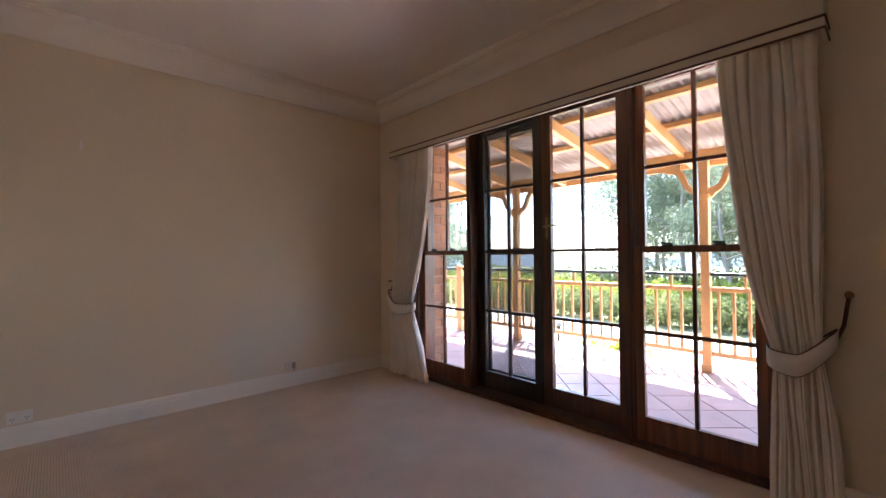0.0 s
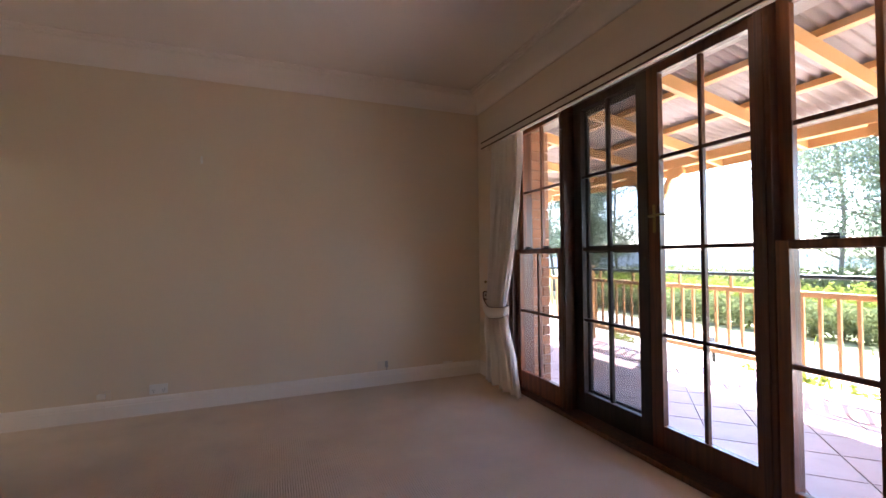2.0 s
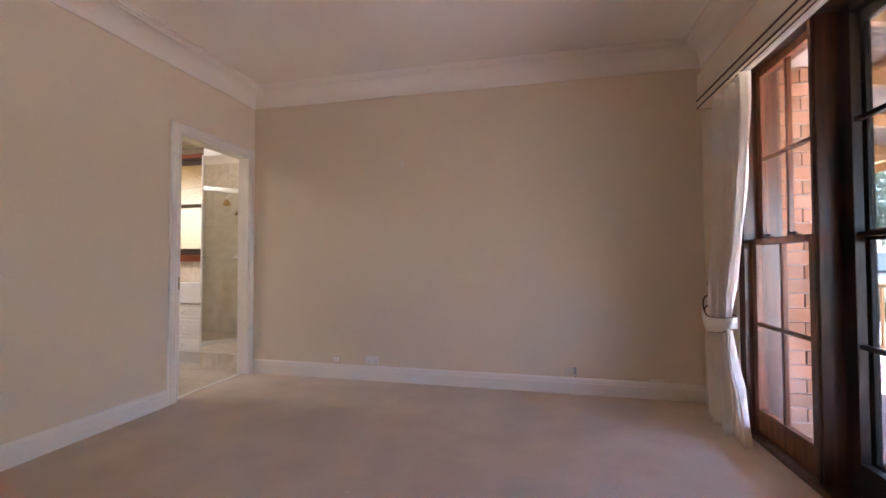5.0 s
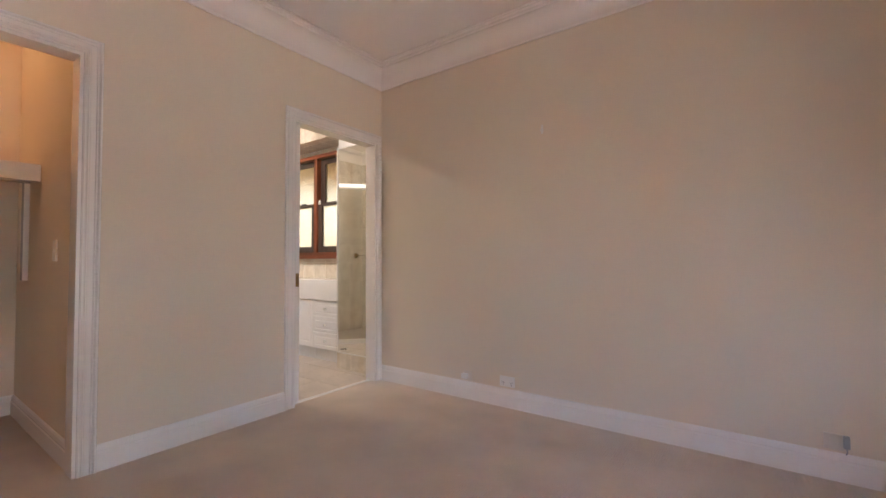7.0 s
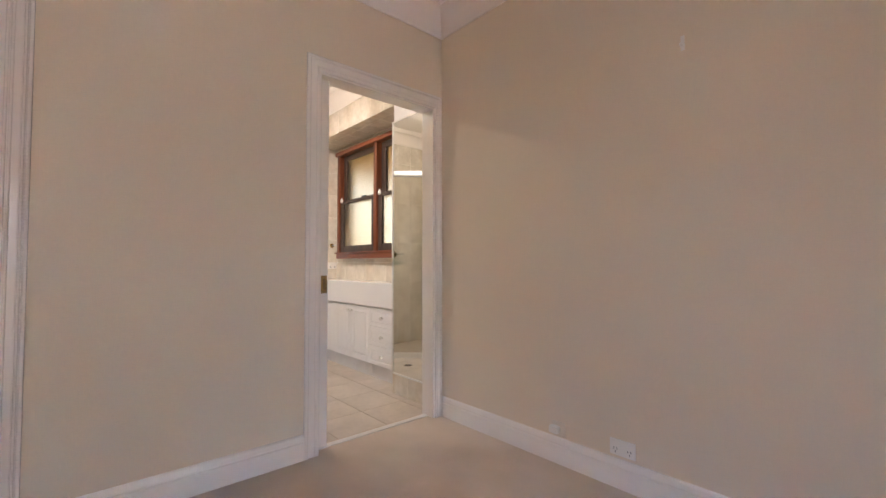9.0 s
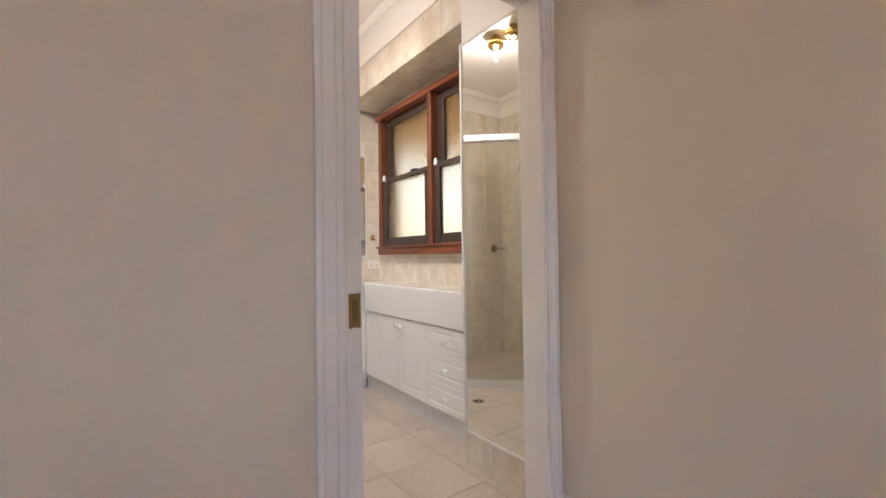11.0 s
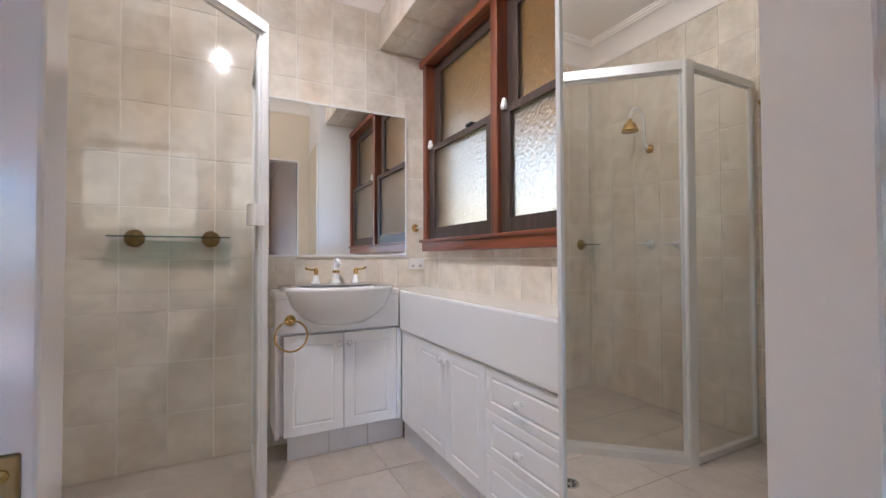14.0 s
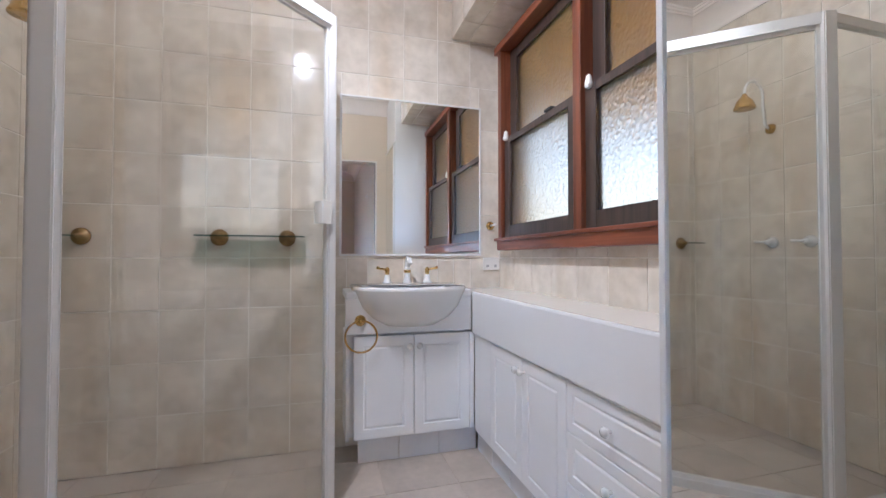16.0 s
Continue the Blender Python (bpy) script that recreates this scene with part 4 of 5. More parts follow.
bm = bmesh.new()
levels = [(0.06, 0.06, 0.668), (0.14, 0.120, 0.680), (0.205, 0.168, 0.718), (0.252, 0.200, 0.772), (0.278, 0.215, 0.828), (0.288, 0.222, 0.852), (0.291, 0.225, 0.862), (0.288, 0.222, 0.872), (0.280, 0.214, 0.876)]
rings = [[bm.verts.new(p) for p in bowl(q)] for q in levels]
hole = []
for half, reach, z in ((0.245, 0.185, 0.873), (0.235, 0.175, 0.862), (0.19, 0.14, 0.80), (0.10, 0.08, 0.765), (0.03, 0.03, 0.755)):
    ring_pts = []
    for k in range(27):
        a = -math.pi / 2 + k * math.tau / 27
        cy, cx = math.sin(a) * half, math.cos(a) * reach
        ring_pts.append((XC0 - 0.005 + (cx if cx > 0 else cx * 0.55), YC0 + cy, z))
    hole.append([bm.verts.new(p) for p in ring_pts])
for r0, r1 in zip(rings + hole, (rings + hole)[1:]):
    n0 = len(r0)
    for k in range(n0):
        bm.faces.new((r0[k], r0[(k + 1) % n0], r1[(k + 1) % n0], r1[k]))
bm.faces.new(rings[0][::-1])
bm.faces.new(hole[-1])
bmesh.ops.recalc_face_normals(bm, faces=bm.faces)
part("bowl", bm, PORCELAIN, basin, smooth=True)
part("waste", lathe(bmesh.new(), [(0.022, 0.756), (0.022, 0.760), (0.016, 0.761)], (-4.165, YC0, 0), "z", 16), BRASS, basin, "brass waste")
for y, way in ((4.812, -1), (5.035, 1)):
    tap = thing("basin_tap", (-4.295, y, 0.876), "brass lever tap on a white china collar", "tap", group="basin taps")
    part("collar", lathe(bmesh.new(), [(0.026, 0.876), (0.026, 0.884), (0.019, 0.892), (0.015, 0.915), (0.011, 0.925)], (-4.295, y, 0), "z", 18), PORCELAIN, tap, "white china collar", smooth=True)
    part("stem", lathe(bmesh.new(), [(0.010, 0.925), (0.012, 0.935), (0.013, 0.952), (0.009, 0.960), (0.004, 0.966)], (-4.295, y, 0), "z", 14), BRASS, tap, smooth=True)
    part("lever", tube(bmesh.new(), [(-4.295, y, 0.948), (-4.292, y + way * 0.02, 0.955), (-4.288, y + way * 0.04, 0.957), (-4.285, y + way * 0.058, 0.964)], [0.007, 0.006, 0.006, 0.009], 10), BRASS, tap, "polished brass lever", smooth=True)
spout = thing("basin_spout", (-4.295, 4.922, 0.876), "white china and brass basin spout", "tap", group="basin taps")
part("collar", lathe(bmesh.new(), [(0.026, 0.876), (0.026, 0.884), (0.018, 0.90), (0.016, 0.93), (0.018, 0.955), (0.015, 0.965)], (-4.295, 4.922, 0), "z", 18), PORCELAIN, spout, smooth=True)
part("spout", tube(bmesh.new(), [(-4.295, 4.922, 0.955), (-4.294, 4.922, 0.99), (-4.275, 4.922, 1.012), (-4.235, 4.922, 1.005), (-4.215, 4.922, 0.985)], [0.014, 0.014, 0.013, 0.012, 0.012], 12), PORCELAIN, spout, smooth=True)
part("band", lathe(bmesh.new(), [(0.0182, 0.934), (0.0195, 0.938), (0.0195, 0.946), (0.0182, 0.950)], (-4.295, 4.922, 0), "z", 18), BRASS, spout, "brass band")

tr = thing("towel_ring", (-4.07, 4.650, 0.57), "brass towel ring on the basin front", "towel ring")
part("rosette", lathe(bmesh.new(), [(0.027, -4.0835), (0.027, -4.079), (0.021, -4.075), (0.019, -4.070), (0.010, -4.066), (0.009, -4.052), (0.013, -4.046), (0.005, -4.040)], (0, 4.650, 0.713), "x", 20), BRASS, tr, smooth=True)
part("ring", tube(bmesh.new(), [(-4.055, 4.652 + 0.075 * math.sin(a), 0.640 + 0.075 * math.cos(a)) for a in [k * math.tau / 40 for k in range(40)]], 0.0048, 8, True), BRASS, tr, smooth=True)

vm = thing("vanity_mirror", (XF, 4.975, 1.03), "large frameless wall mirror with thin white edge over the basin", "mirror")
part("glass", block(XF + 0.001, 4.572, 1.038, XF + 0.008, 5.368, 1.900), MIRROR, vm)
bm = block(XF, 4.560, 1.028, XF + 0.012, 4.572, 1.910, 0.001)
cuboid(bm, XF, 5.368, 1.028, XF + 0.012, 5.379, 1.910, 0.001)
cuboid(bm, XF, 4.572, 1.026, XF + 0.013, 5.368, 1.038, 0.001)
cuboid(bm, XF, 4.572, 1.900, XF + 0.012, 5.368, 1.910, 0.001)
part("edge", bm, ALU, vm, "thin white edge channel")
p = thing("shaver_socket", (XF, 5.45, 0.945), "white double socket on the tiles beside the mirror", "socket")
part("plate", block(XF, 5.393, 0.945, XF + 0.010, 5.497, 1.018, 0.002), PLASTIC, p)
for y in (5.420, 5.470):
    part("switch", block(XF + 0.010, y - 0.006, 0.992, XF + 0.013, y + 0.006, 1.006, 0.001), PLASTIC, p)
    part("pin_slot", block(XF + 0.010, y - 0.008, 0.960, XF + 0.0105, y + 0.008, 0.975), GREY, p)
hk = thing("robe_hook", (XF, 5.440, 1.19), "brass rosette with a white peg on the tiles", "hook")
part("rosette", lathe(bmesh.new(), [(0.025, XF), (0.025, XF + 0.005), (0.018, XF + 0.010), (0.010, XF + 0.014)], (0, 5.440, 1.208), "x", 18), BRASS, hk, smooth=True)
part("peg", tube(bmesh.new(), [(XF + 0.012, 5.440, 1.208), (XF + 0.04, 5.442, 1.209), (XF + 0.075, 5.445, 1.213)], [0.007, 0.006, 0.008], 10), PORCELAIN, hk, "white china peg", smooth=True)

# ---- shower cubicle ----
P0, P1, P2, P3 = (-3.19, YL + 0.002), (-3.19, 3.850), (-3.775, 4.502), (XF + 0.002, 4.502)
ZT = 2.00
shower = thing("shower_cubicle", (-3.75, 3.9, 0), "white framed corner shower with clear glass and angled door", "shower")


def bar_between(bm, a, b, z0, z1, half, bevel=0.003):
    """A straight flat bar in plan from a to b."""
    d = Vector((b[0] - a[0], b[1] - a[1], 0))
    m = Matrix.Translation(((a[0] + b[0]) / 2, (a[1] + b[1]) / 2, (z0 + z1) / 2)) @ Matrix.Rotation(math.atan2(d.y, d.x), 4, "Z")
    made = bmesh.ops.create_cube(bm, size=1)["verts"]
    for v in made:
        v.co = m @ Vector((v.co.x * d.length, v.co.y * 2 * half, v.co.z * (z1 - z0)))
    if bevel:
        bmesh.ops.bevel(bm, geom=list({e for v in made for e in v.link_edges}), offset=bevel, segments=1, affect="EDGES")
    return bm


def along(a, b, t):
    d = Vector((b[0] - a[0], b[1] - a[1])).normalized()
    return (a[0] + d.x * t, a[1] + d.y * t)


for a, b in ((P0, P1), (P1, P2), (P2, P3)):
    for z0, z1, name in ((0.0, 0.038, "bottom_rail"), (ZT - 0.042, ZT, "top_rail")):
        part(name, bar_between(bmesh.new(), a, b, z0, z1, 0.017), ALU, shower)
for k, (pt, r) in enumerate(((P0, 0.014), (P1, 0.024), (P2, 0.017), (P3, 0.014))):
    bm = bmesh.new()
    made = bmesh.ops.create_cube(bm, size=1)["verts"]
    turn = Matrix.Rotation(radians(22 if k in (1, 2) else 0), 4, "Z")
    for v in made:
        v.co = turn @ Vector((v.co.x * 2 * r, v.co.y * 2 * r, v.co.z * (ZT + 0.002) + ZT / 2)) + Vector((pt[0], pt[1] + (0.013 if k == 0 else 0), 0))
    bmesh.ops.bevel(bm, geom=bm.edges[:], offset=0.004, segments=2, affect="EDGES")
    part("post", bm, ALU, shower)
for a, b in ((P0, P1), (P2, P3)):
    part("fixed_pane", bar_between(bmesh.new(), along(a, b, 0.01), along(b, a, 0.01), 0.036, ZT - 0.04, 0.003, 0), SHOWER_GLASS, shower, "clear fixed pane")
d0, d1 = along(P1, P2, 0.022), along(P2, P1, 0.016)
leaf = part("door", bar_between(bmesh.new(), along(d0, d1, 0.008), along(d1, d0, 0.008), 0.044, ZT - 0.048, 0.0028, 0), SHOWER_GLASS, shower, "clear glass shower door")
for a, b in ((d0, along(d0, d1, 0.013)), (along(d1, d0, 0.013), d1)):
    part("door_stile", bar_between(bmesh.new(), a, b, 0.040, ZT - 0.044, 0.009, 0.002), ALU, leaf, "slim white door edge")
for z0, z1 in ((0.040, 0.056), (ZT - 0.060, ZT - 0.044)):
    part("door_rail", bar_between(bmesh.new(), along(d0, d1, 0.013), along(d1, d0, 0.013), z0, z1, 0.008, 0.002), ALU, leaf)
g0 = along(d1, d0, 0.045)
part("door_pull", bar_between(bmesh.new(), g0, d1, 1.155, 1.235, 0.022, 0.004), PLASTIC, leaf, "cream plastic door pull")

# shower fittings on the tiled walls
gs = thing("glass_shelf", (XF, 4.13, 1.10), "narrow glass shelf on two aged-brass rosettes", "shelf")
part("glass", block(XF + 0.014, 3.885, 1.121, XF + 0.105, 4.385, 1.127, 0.001), SHELF_GLASS, gs, 'thin glass with a green edge')
for y in (3.976, 4.296):
    part("rosette", lathe(bmesh.new(), [(0.042, XF), (0.042, XF + 0.006), (0.034, XF + 0.012), (0.030, XF + 0.020), (0.016, XF + 0.028), (0.012, XF + 0.055), (0.004, XF + 0.06)], (0, y, 1.118), "x", 22), OLD_BRASS, gs, "aged-brass rosette", smooth=True)
sd = thing("soap_holder", (XF, 3.395, 1.08), "aged-brass rosette with a short glass soap arm", "soap holder")
part("rosette", lathe(bmesh.new(), [(0.040, XF), (0.040, XF + 0.006), (0.030, XF + 0.014), (0.014, XF + 0.024), (0.012, XF + 0.05), (0.004, XF + 0.055)], (0, 3.395, 1.117), "x", 22), OLD_BRASS, sd, smooth=True)
part("arm", block(XF + 0.02, 3.285, 1.114, XF + 0.10, 3.395, 1.120, 0.001), SHELF_GLASS, sd)
for x in (-3.83, -3.63):
    t2 = thing("shower_tap", (x, YL, 1.07), "white china and brass shower tap", "tap", group="shower taps")
    part("rosette", lathe(bmesh.new(), [(0.034, YL), (0.034, YL + 0.006), (0.024, YL + 0.016), (0.016, YL + 0.03), (0.014, YL + 0.05)], (x, 0, 1.105), "y", 20), PORCELAIN, t2, smooth=True)
    part("lever", tube(bmesh.new(), [(x, YL + 0.045, 1.105), (x - 0.02, YL + 0.055, 1.108), (x - 0.06, YL + 0.06, 1.11)], [0.008, 0.007, 0.009], 8), PORCELAIN, t2, "white china lever", smooth=True)
sh = thing("wall_shower", (-3.83, YL + 0.12, 1.75), "brass bell shower head on a white goose-neck arm", "shower head")
part("rosette", lathe(bmesh.new(), [(0.030, YL), (0.030, YL + 0.006), (0.018, YL + 0.016), (0.010, YL + 0.022)], (-3.83, 0, 1.77), "y", 18), BRASS, sh, smooth=True)
arm = [(-3.83, YL + 0.015, 1.77), (-3.83, YL + 0.045, 1.79), (-3.83, YL + 0.06, 1.90)] + [(-3.83, YL + 0.13 - 0.07 * math.cos(a), 1.96 + 0.075 * math.sin(a)) for a in [k * math.pi / 8 for k in range(0, 9)]] + [(-3.83, YL + 0.20, 1.945)]
part("arm", tube(bmesh.new(), arm, 0.0085, 10), PORCELAIN, sh, "white curved arm", smooth=True)
part("rose", lathe(bmesh.new(), [(0.010, 1.955), (0.014, 1.945), (0.017, 1.935), (0.030, 1.925), (0.043, 1.905), (0.048, 1.885), (0.055, 1.872), (0.055, 1.866), (0.020, 1.868)], (-3.83, YL + 0.20, 0), "z", 24), BRASS, sh, "polished brass bell rose", smooth=True)

# ---- rest of the bathroom ----
rack = thing("towel_rack", (-2.78, YL, 1.60), "ornate aged-brass towel rack on pierced scroll brackets above the toilet", "towel rack")
for bx in (-3.05, -2.50):
    bm = tube(bmesh.new(), [(bx, YL + 0.004, 1.60), (bx, YL + 0.004, 1.80)], 0.006, 8)
    tube(bm, [(bx, YL + 0.004, 1.80), (bx, YL + 0.20, 1.80), (bx, YL + 0.215, 1.812)], 0.007, 8)
    tube(bm, [(bx, YL + 0.004 + 0.19 * (1 - math.cos(a)), 1.60 + 0.195 * math.sin(a)) for a in [k * math.pi / 20 for k in range(11)]], 0.006, 8)
    fr = part("bracket", bm, OLD_BRASS, rack, "pierced brass bracket")
    bm = bmesh.new()
    for cy, cz, r in ((0.045, 1.765, 0.026), (0.10, 1.772, 0.020), (0.035, 1.715, 0.018), (0.075, 1.745, 0.014), (0.14, 1.782, 0.011)):
        tube(bm, [(bx, YL + cy + r * math.cos(a), cz + r * math.sin(a)) for a in [k * math.tau / 14 for k in range(14)]], 0.004, 6, True)
    part("scroll", bm, OLD_BRASS, fr, "pierced scrolls")
    part("rosette", lathe(bmesh.new(), [(0.022, YL), (0.022, YL + 0.004), (0.014, YL + 0.009), (0.005, YL + 0.012)], (bx, 0, 1.598), "y", 18), BRASS, fr, "bright brass rosette", smooth=True)
for out in (0.05, 0.125, 0.195):
    part("rail", tube(bmesh.new(), [(-3.06, YL + out, 1.812), (-2.49, YL + out, 1.812)], 0.006, 8), OLD_BRASS, rack)
part("back_rail", tube(bmesh.new(), [(-3.05, YL + 0.012, 1.735), (-2.50, YL + 0.012, 1.735)], 0.005, 8), OLD_BRASS, rack)

wc = thing("toilet", (-2.70, 3.55, 0), "white china toilet against the tiled wall", "toilet")
part("cistern", block(-2.89, YL + 0.003, 0.42, -2.51, YL + 0.18, 0.80, 0.025), PORCELAIN, wc)
part("cistern_lid", block(-2.90, YL + 0.001, 0.803, -2.50, YL + 0.19, 0.835, 0.010), PORCELAIN, wc)
bm = bmesh.new()
rings = []
for z, half, reach, back in ((0.0, 0.11, 0.20, 0.16), (0.10, 0.10, 0.19, 0.16), (0.22, 0.14, 0.23, 0.18), (0.34, 0.185, 0.27, 0.20), (0.39, 0.19, 0.275, 0.20)):
    rings.append([bm.verts.new((-2.70 + half * math.cos(a), 3.68 + (reach if math.sin(a) > 0 else back) * math.sin(a), z)) for a in [k * math.tau / 28 for k in range(28)]])
for r0, r1 in zip(rings, rings[1:]):
    for k in range(28):
        bm.faces.new((r0[k], r0[(k + 1) % 28], r1[(k + 1) % 28], r1[k]))
bm.faces.new(rings[0][::-1])
bm.faces.new(rings[-1])
part("pan", bm, PORCELAIN, wc, smooth=True)
bm = bmesh.new()
rings = []
for z, g in ((0.392, 0.0), (0.405, 0.006), (0.425, 0.006), (0.432, -0.006)):
    rings.append([bm.verts.new((-2.70 + (0.19 + g) * math.cos(a), 3.68 + ((0.275 if math.sin(a) > 0 else 0.21) + g) * math.sin(a), z)) for a in [k * math.tau / 28 for k in range(28)]])
for r0, r1 in zip(rings, rings[1:]):
    for k in range(28):
        bm.faces.new((r0[k], r0[(k + 1) % 28], r1[(k + 1) % 28], r1[k]))
bm.faces.new(rings[0][::-1])
bm.faces.new(rings[-1])
part("seat", bm, PLASTIC, wc, "closed white seat lid")

dn = thing("floor_drain", (-3.34, 4.51, 0), "round metal floor drain in the tiles", "drain")
part("rim", lathe(bmesh.new(), [(0.045, 0.0), (0.045, 0.003), (0.038, 0.004), (0.037, 0.001)], (-3.34, 4.51, 0), "z", 22), CHROME, dn)
bm = bmesh.new()
for k in range(8):
    a = k * math.tau / 8
    lathe(bm, [(0.005, 0.0), (0.005, 0.0045)], (-3.34 + 0.024 * math.cos(a), 4.51 + 0.024 * math.sin(a), 0), "z", 8)
part("grate", bm, BLACK, dn)

hl = thing("heat_lamp", (-3.21, 4.32, 2.60), "white ceiling heat lamp with gold-toned lit globes", "ceiling lamp")
part("housing", block(-3.40, 4.20, 2.672, -3.02, 4.44, 2.699, 0.010), PLASTIC, hl)
for x in (-3.30, -3.12):
    g = part("globe", lathe(bmesh.new(), [(0.030, 2.672), (0.040, 2.655), (0.058, 2.63), (0.062, 2.605), (0.056, 2.59)], (x, 4.32, 0), "z", 22), BRASS, hl, "gold-toned globe", smooth=True)
    part("lens", lathe(bmesh.new(), [(0.018, 2.594), (0.017, 2.584), (0.011, 2.578), (0.003, 2.575)], (x, 4.32, 0), "z", 22), BULB, g, "glowing warm front", smooth=True)

# ---- verandah ----
VX, VZ, BEAM = 4.15, -0.05, 2.11
verandah = part("verandah_slab", block(2.20, -3.0, -0.40, 4.42, 9.0, VZ - 0.008), MORTAR, label="verandah slab", kind="structure")
POSTS = (0.36, 2.74, 5.12, 7.50)
roof = thing("verandah_roof", (3.2, 3.5, 2.0), "ochre timber verandah roof under corrugated iron", "roof", kind="structure")


def roof_z(x):
    return 2.70 - (x - 2.0) * 0.185


bm = bmesh.new()
rows = []
for i in range(945):
    y = -3.0 + i * 0.0127
    wave = 0.013 * math.sin(y / 0.076 * math.tau)
    rows.append([bm.verts.new((x, y, roof_z(x) + 0.012 + wave)) for x in (2.05, 4.52)])
for r0, r1 in zip(rows, rows[1:]):
    bm.faces.new((r0[0], r0[1], r1[1], r1[0]))
sheet = part("iron_sheet", bm, IRON, roof, "pale corrugated iron", smooth=True)
sheet.modifiers.new("thickness", "SOLIDIFY").thickness = 0.004
for x in (2.45, 3.05, 3.62):
    z = roof_z(x)
    part("batten", block(x - 0.035, -3.0, z - 0.052, x + 0.035, 9.0, z - 0.002, 0.004), OCHRE, roof)
for k in range(14):
    y = -2.6 + k * 0.79
    bm = bmesh.new()
    vs = []
    for x in (2.201, 4.46):
        for dy in (-0.024, 0.024):
            for dz in (-0.155, -0.053):
                vs.append(bm.verts.new((x, y + dy, roof_z(x) + dz)))
    for f in ((0, 1, 3, 2), (4, 6, 7, 5), (0, 4, 5, 1), (2, 3, 7, 6), (0, 2, 6, 4), (1, 5, 7, 3)):
        bm.faces.new([vs[i] for i in f])
    bmesh.ops.recalc_face_normals(bm, faces=bm.faces)
    part("rafter", bm, OCHRE, roof)
part("beam", block(VX - 0.045, -3.0, BEAM, VX + 0.045, 9.0, BEAM + 0.095, 0.005), OCHRE, roof)
part("wall_plate", block(2.202, -3.0, 2.44, 2.25, 9.0, 2.52, 0.004), OCHRE, roof)
part("fascia", block(4.465, -3.0, 2.09, 4.49, 9.0, 2.23, 0.003), OCHRE, roof)


def scroll_bracket(way, top):
    """A sawn ogee bracket that bellies out from the post and curls along the beam, in the plane of the rail."""
    bm = bmesh.new()
    line = [(0.045, -0.335), (0.085, -0.325), (0.130, -0.300), (0.165, -0.255), (0.188, -0.200), (0.208, -0.145), (0.240, -0.100), (0.290, -0.075), (0.345, -0.080), (0.380, -0.055)]
    half = [0.040, 0.034, 0.030, 0.028, 0.028, 0.030, 0.034, 0.036, 0.030, 0.020]
    rows = []
    for k, (u, z) in enumerate(line):
        p, q = line[max(0, k - 1)], line[min(len(line) - 1, k + 1)]
        d = Vector((q[0] - p[0], q[1] - p[1])).normalized()
        a, c = Vector((u, z)) - Vector((-d.y, d.x)) * half[k], Vector((u, z)) + Vector((-d.y, d.x)) * half[k]
        rows.append([bm.verts.new((x, way * e.x, top + e.y)) for x, e in ((-0.02, a), (-0.02, c), (0.02, c), (0.02, a))])
    for r0, r1 in zip(rows, rows[1:]):
        for k in range(4):
            bm.faces.new((r0[k], r0[(k + 1) % 4], r1[(k + 1) % 4], r1[k]))
    bm.faces.new(rows[0])
    bm.faces.new(rows[-1][::-1])
    cuboid(bm, -0.019, way * 0.215, top - 0.060, 0.019, way * 0.405, top + 0.002, 0.004)
    lathe(bm, [(0.034, -0.022), (0.034, 0.022)], (0, way * 0.385, top - 0.052), "x", 14)
    lathe(bm, [(0.036, -0.022), (0.036, 0.022)], (0, way * 0.062, top - 0.350), "x", 14)
    bmesh.ops.recalc_face_normals(bm, faces=bm.faces)
    return bm


post = thing("verandah_post", (0, 0, VZ), "ochre painted timber verandah post with curved brackets", "post", group="verandah posts")
ORIGIN[post.name] = Vector((0, 0, VZ))
part("shaft", block(-0.041, -0.041, VZ, 0.041, 0.041, BEAM + 0.002, 0.008), OCHRE, post)
part("collar", block(-0.053, -0.053, 1.70, 0.053, 0.053, 1.74, 0.006), OCHRE, post)
part("foot", block(-0.050, -0.050, VZ, 0.050, 0.050, 0.03, 0.004), OCHRE, post)
for w in (1, -1):
    part("bracket", scroll_bracket(w, BEAM), OCHRE, post, "sawn curved bracket")
for y in POSTS[1:]:
    copy_thing(post, Matrix.Translation((VX, y, VZ)))
post.location = (VX, POSTS[0], VZ)

for y0, y1 in list(zip(POSTS, POSTS[1:])) + [(-2.02, 0.36), (7.50, 8.9)]:
    a, b = y0 + 0.043, y1 - 0.043
    rail = thing("balustrade", (VX, (a + b) / 2, VZ), "ochre timber balustrade with a dark green handrail", "railing", group="verandah balustrades")
    part("handrail", block(VX - 0.03, a, 0.918, VX + 0.03, b, 0.953, 0.008), GREEN_RAIL, rail, "dark green painted handrail")
    part("top_rail", block(VX - 0.022, a, 0.760, VX + 0.022, b, 0.808, 0.005), OCHRE, rail)
    part("bottom_rail", block(VX - 0.022, a, 0.115, VX + 0.022, b, 0.165, 0.005), OCHRE, rail)
    count = int((b - a) / 0.125)
    for k in range(count):
        y = a + (b - a) * (k + 0.5) / count
        me = PIECES.get("baluster")
        if me is None:
            tmp = block(-0.013, -0.013, 0.165, 0.013, 0.013, 0.760, 0.003)
            me = bpy.data.meshes.new("baluster")
            tmp.to_mesh(me)
            tmp.free()
            me.materials.append(OCHRE)
            PIECES["baluster"] = me
        ob = new("baluster", me)
        ob.parent = rail
        ob.location = (0, y - (a + b) / 2, -VZ)
    for k in range(4):
        y = a + (b - a) * (k + 0.5) / 4
        part("rail_stub", block(VX - 0.013, y - 0.013, 0.808, VX + 0.013, y + 0.013, 0.918), OCHRE, rail)
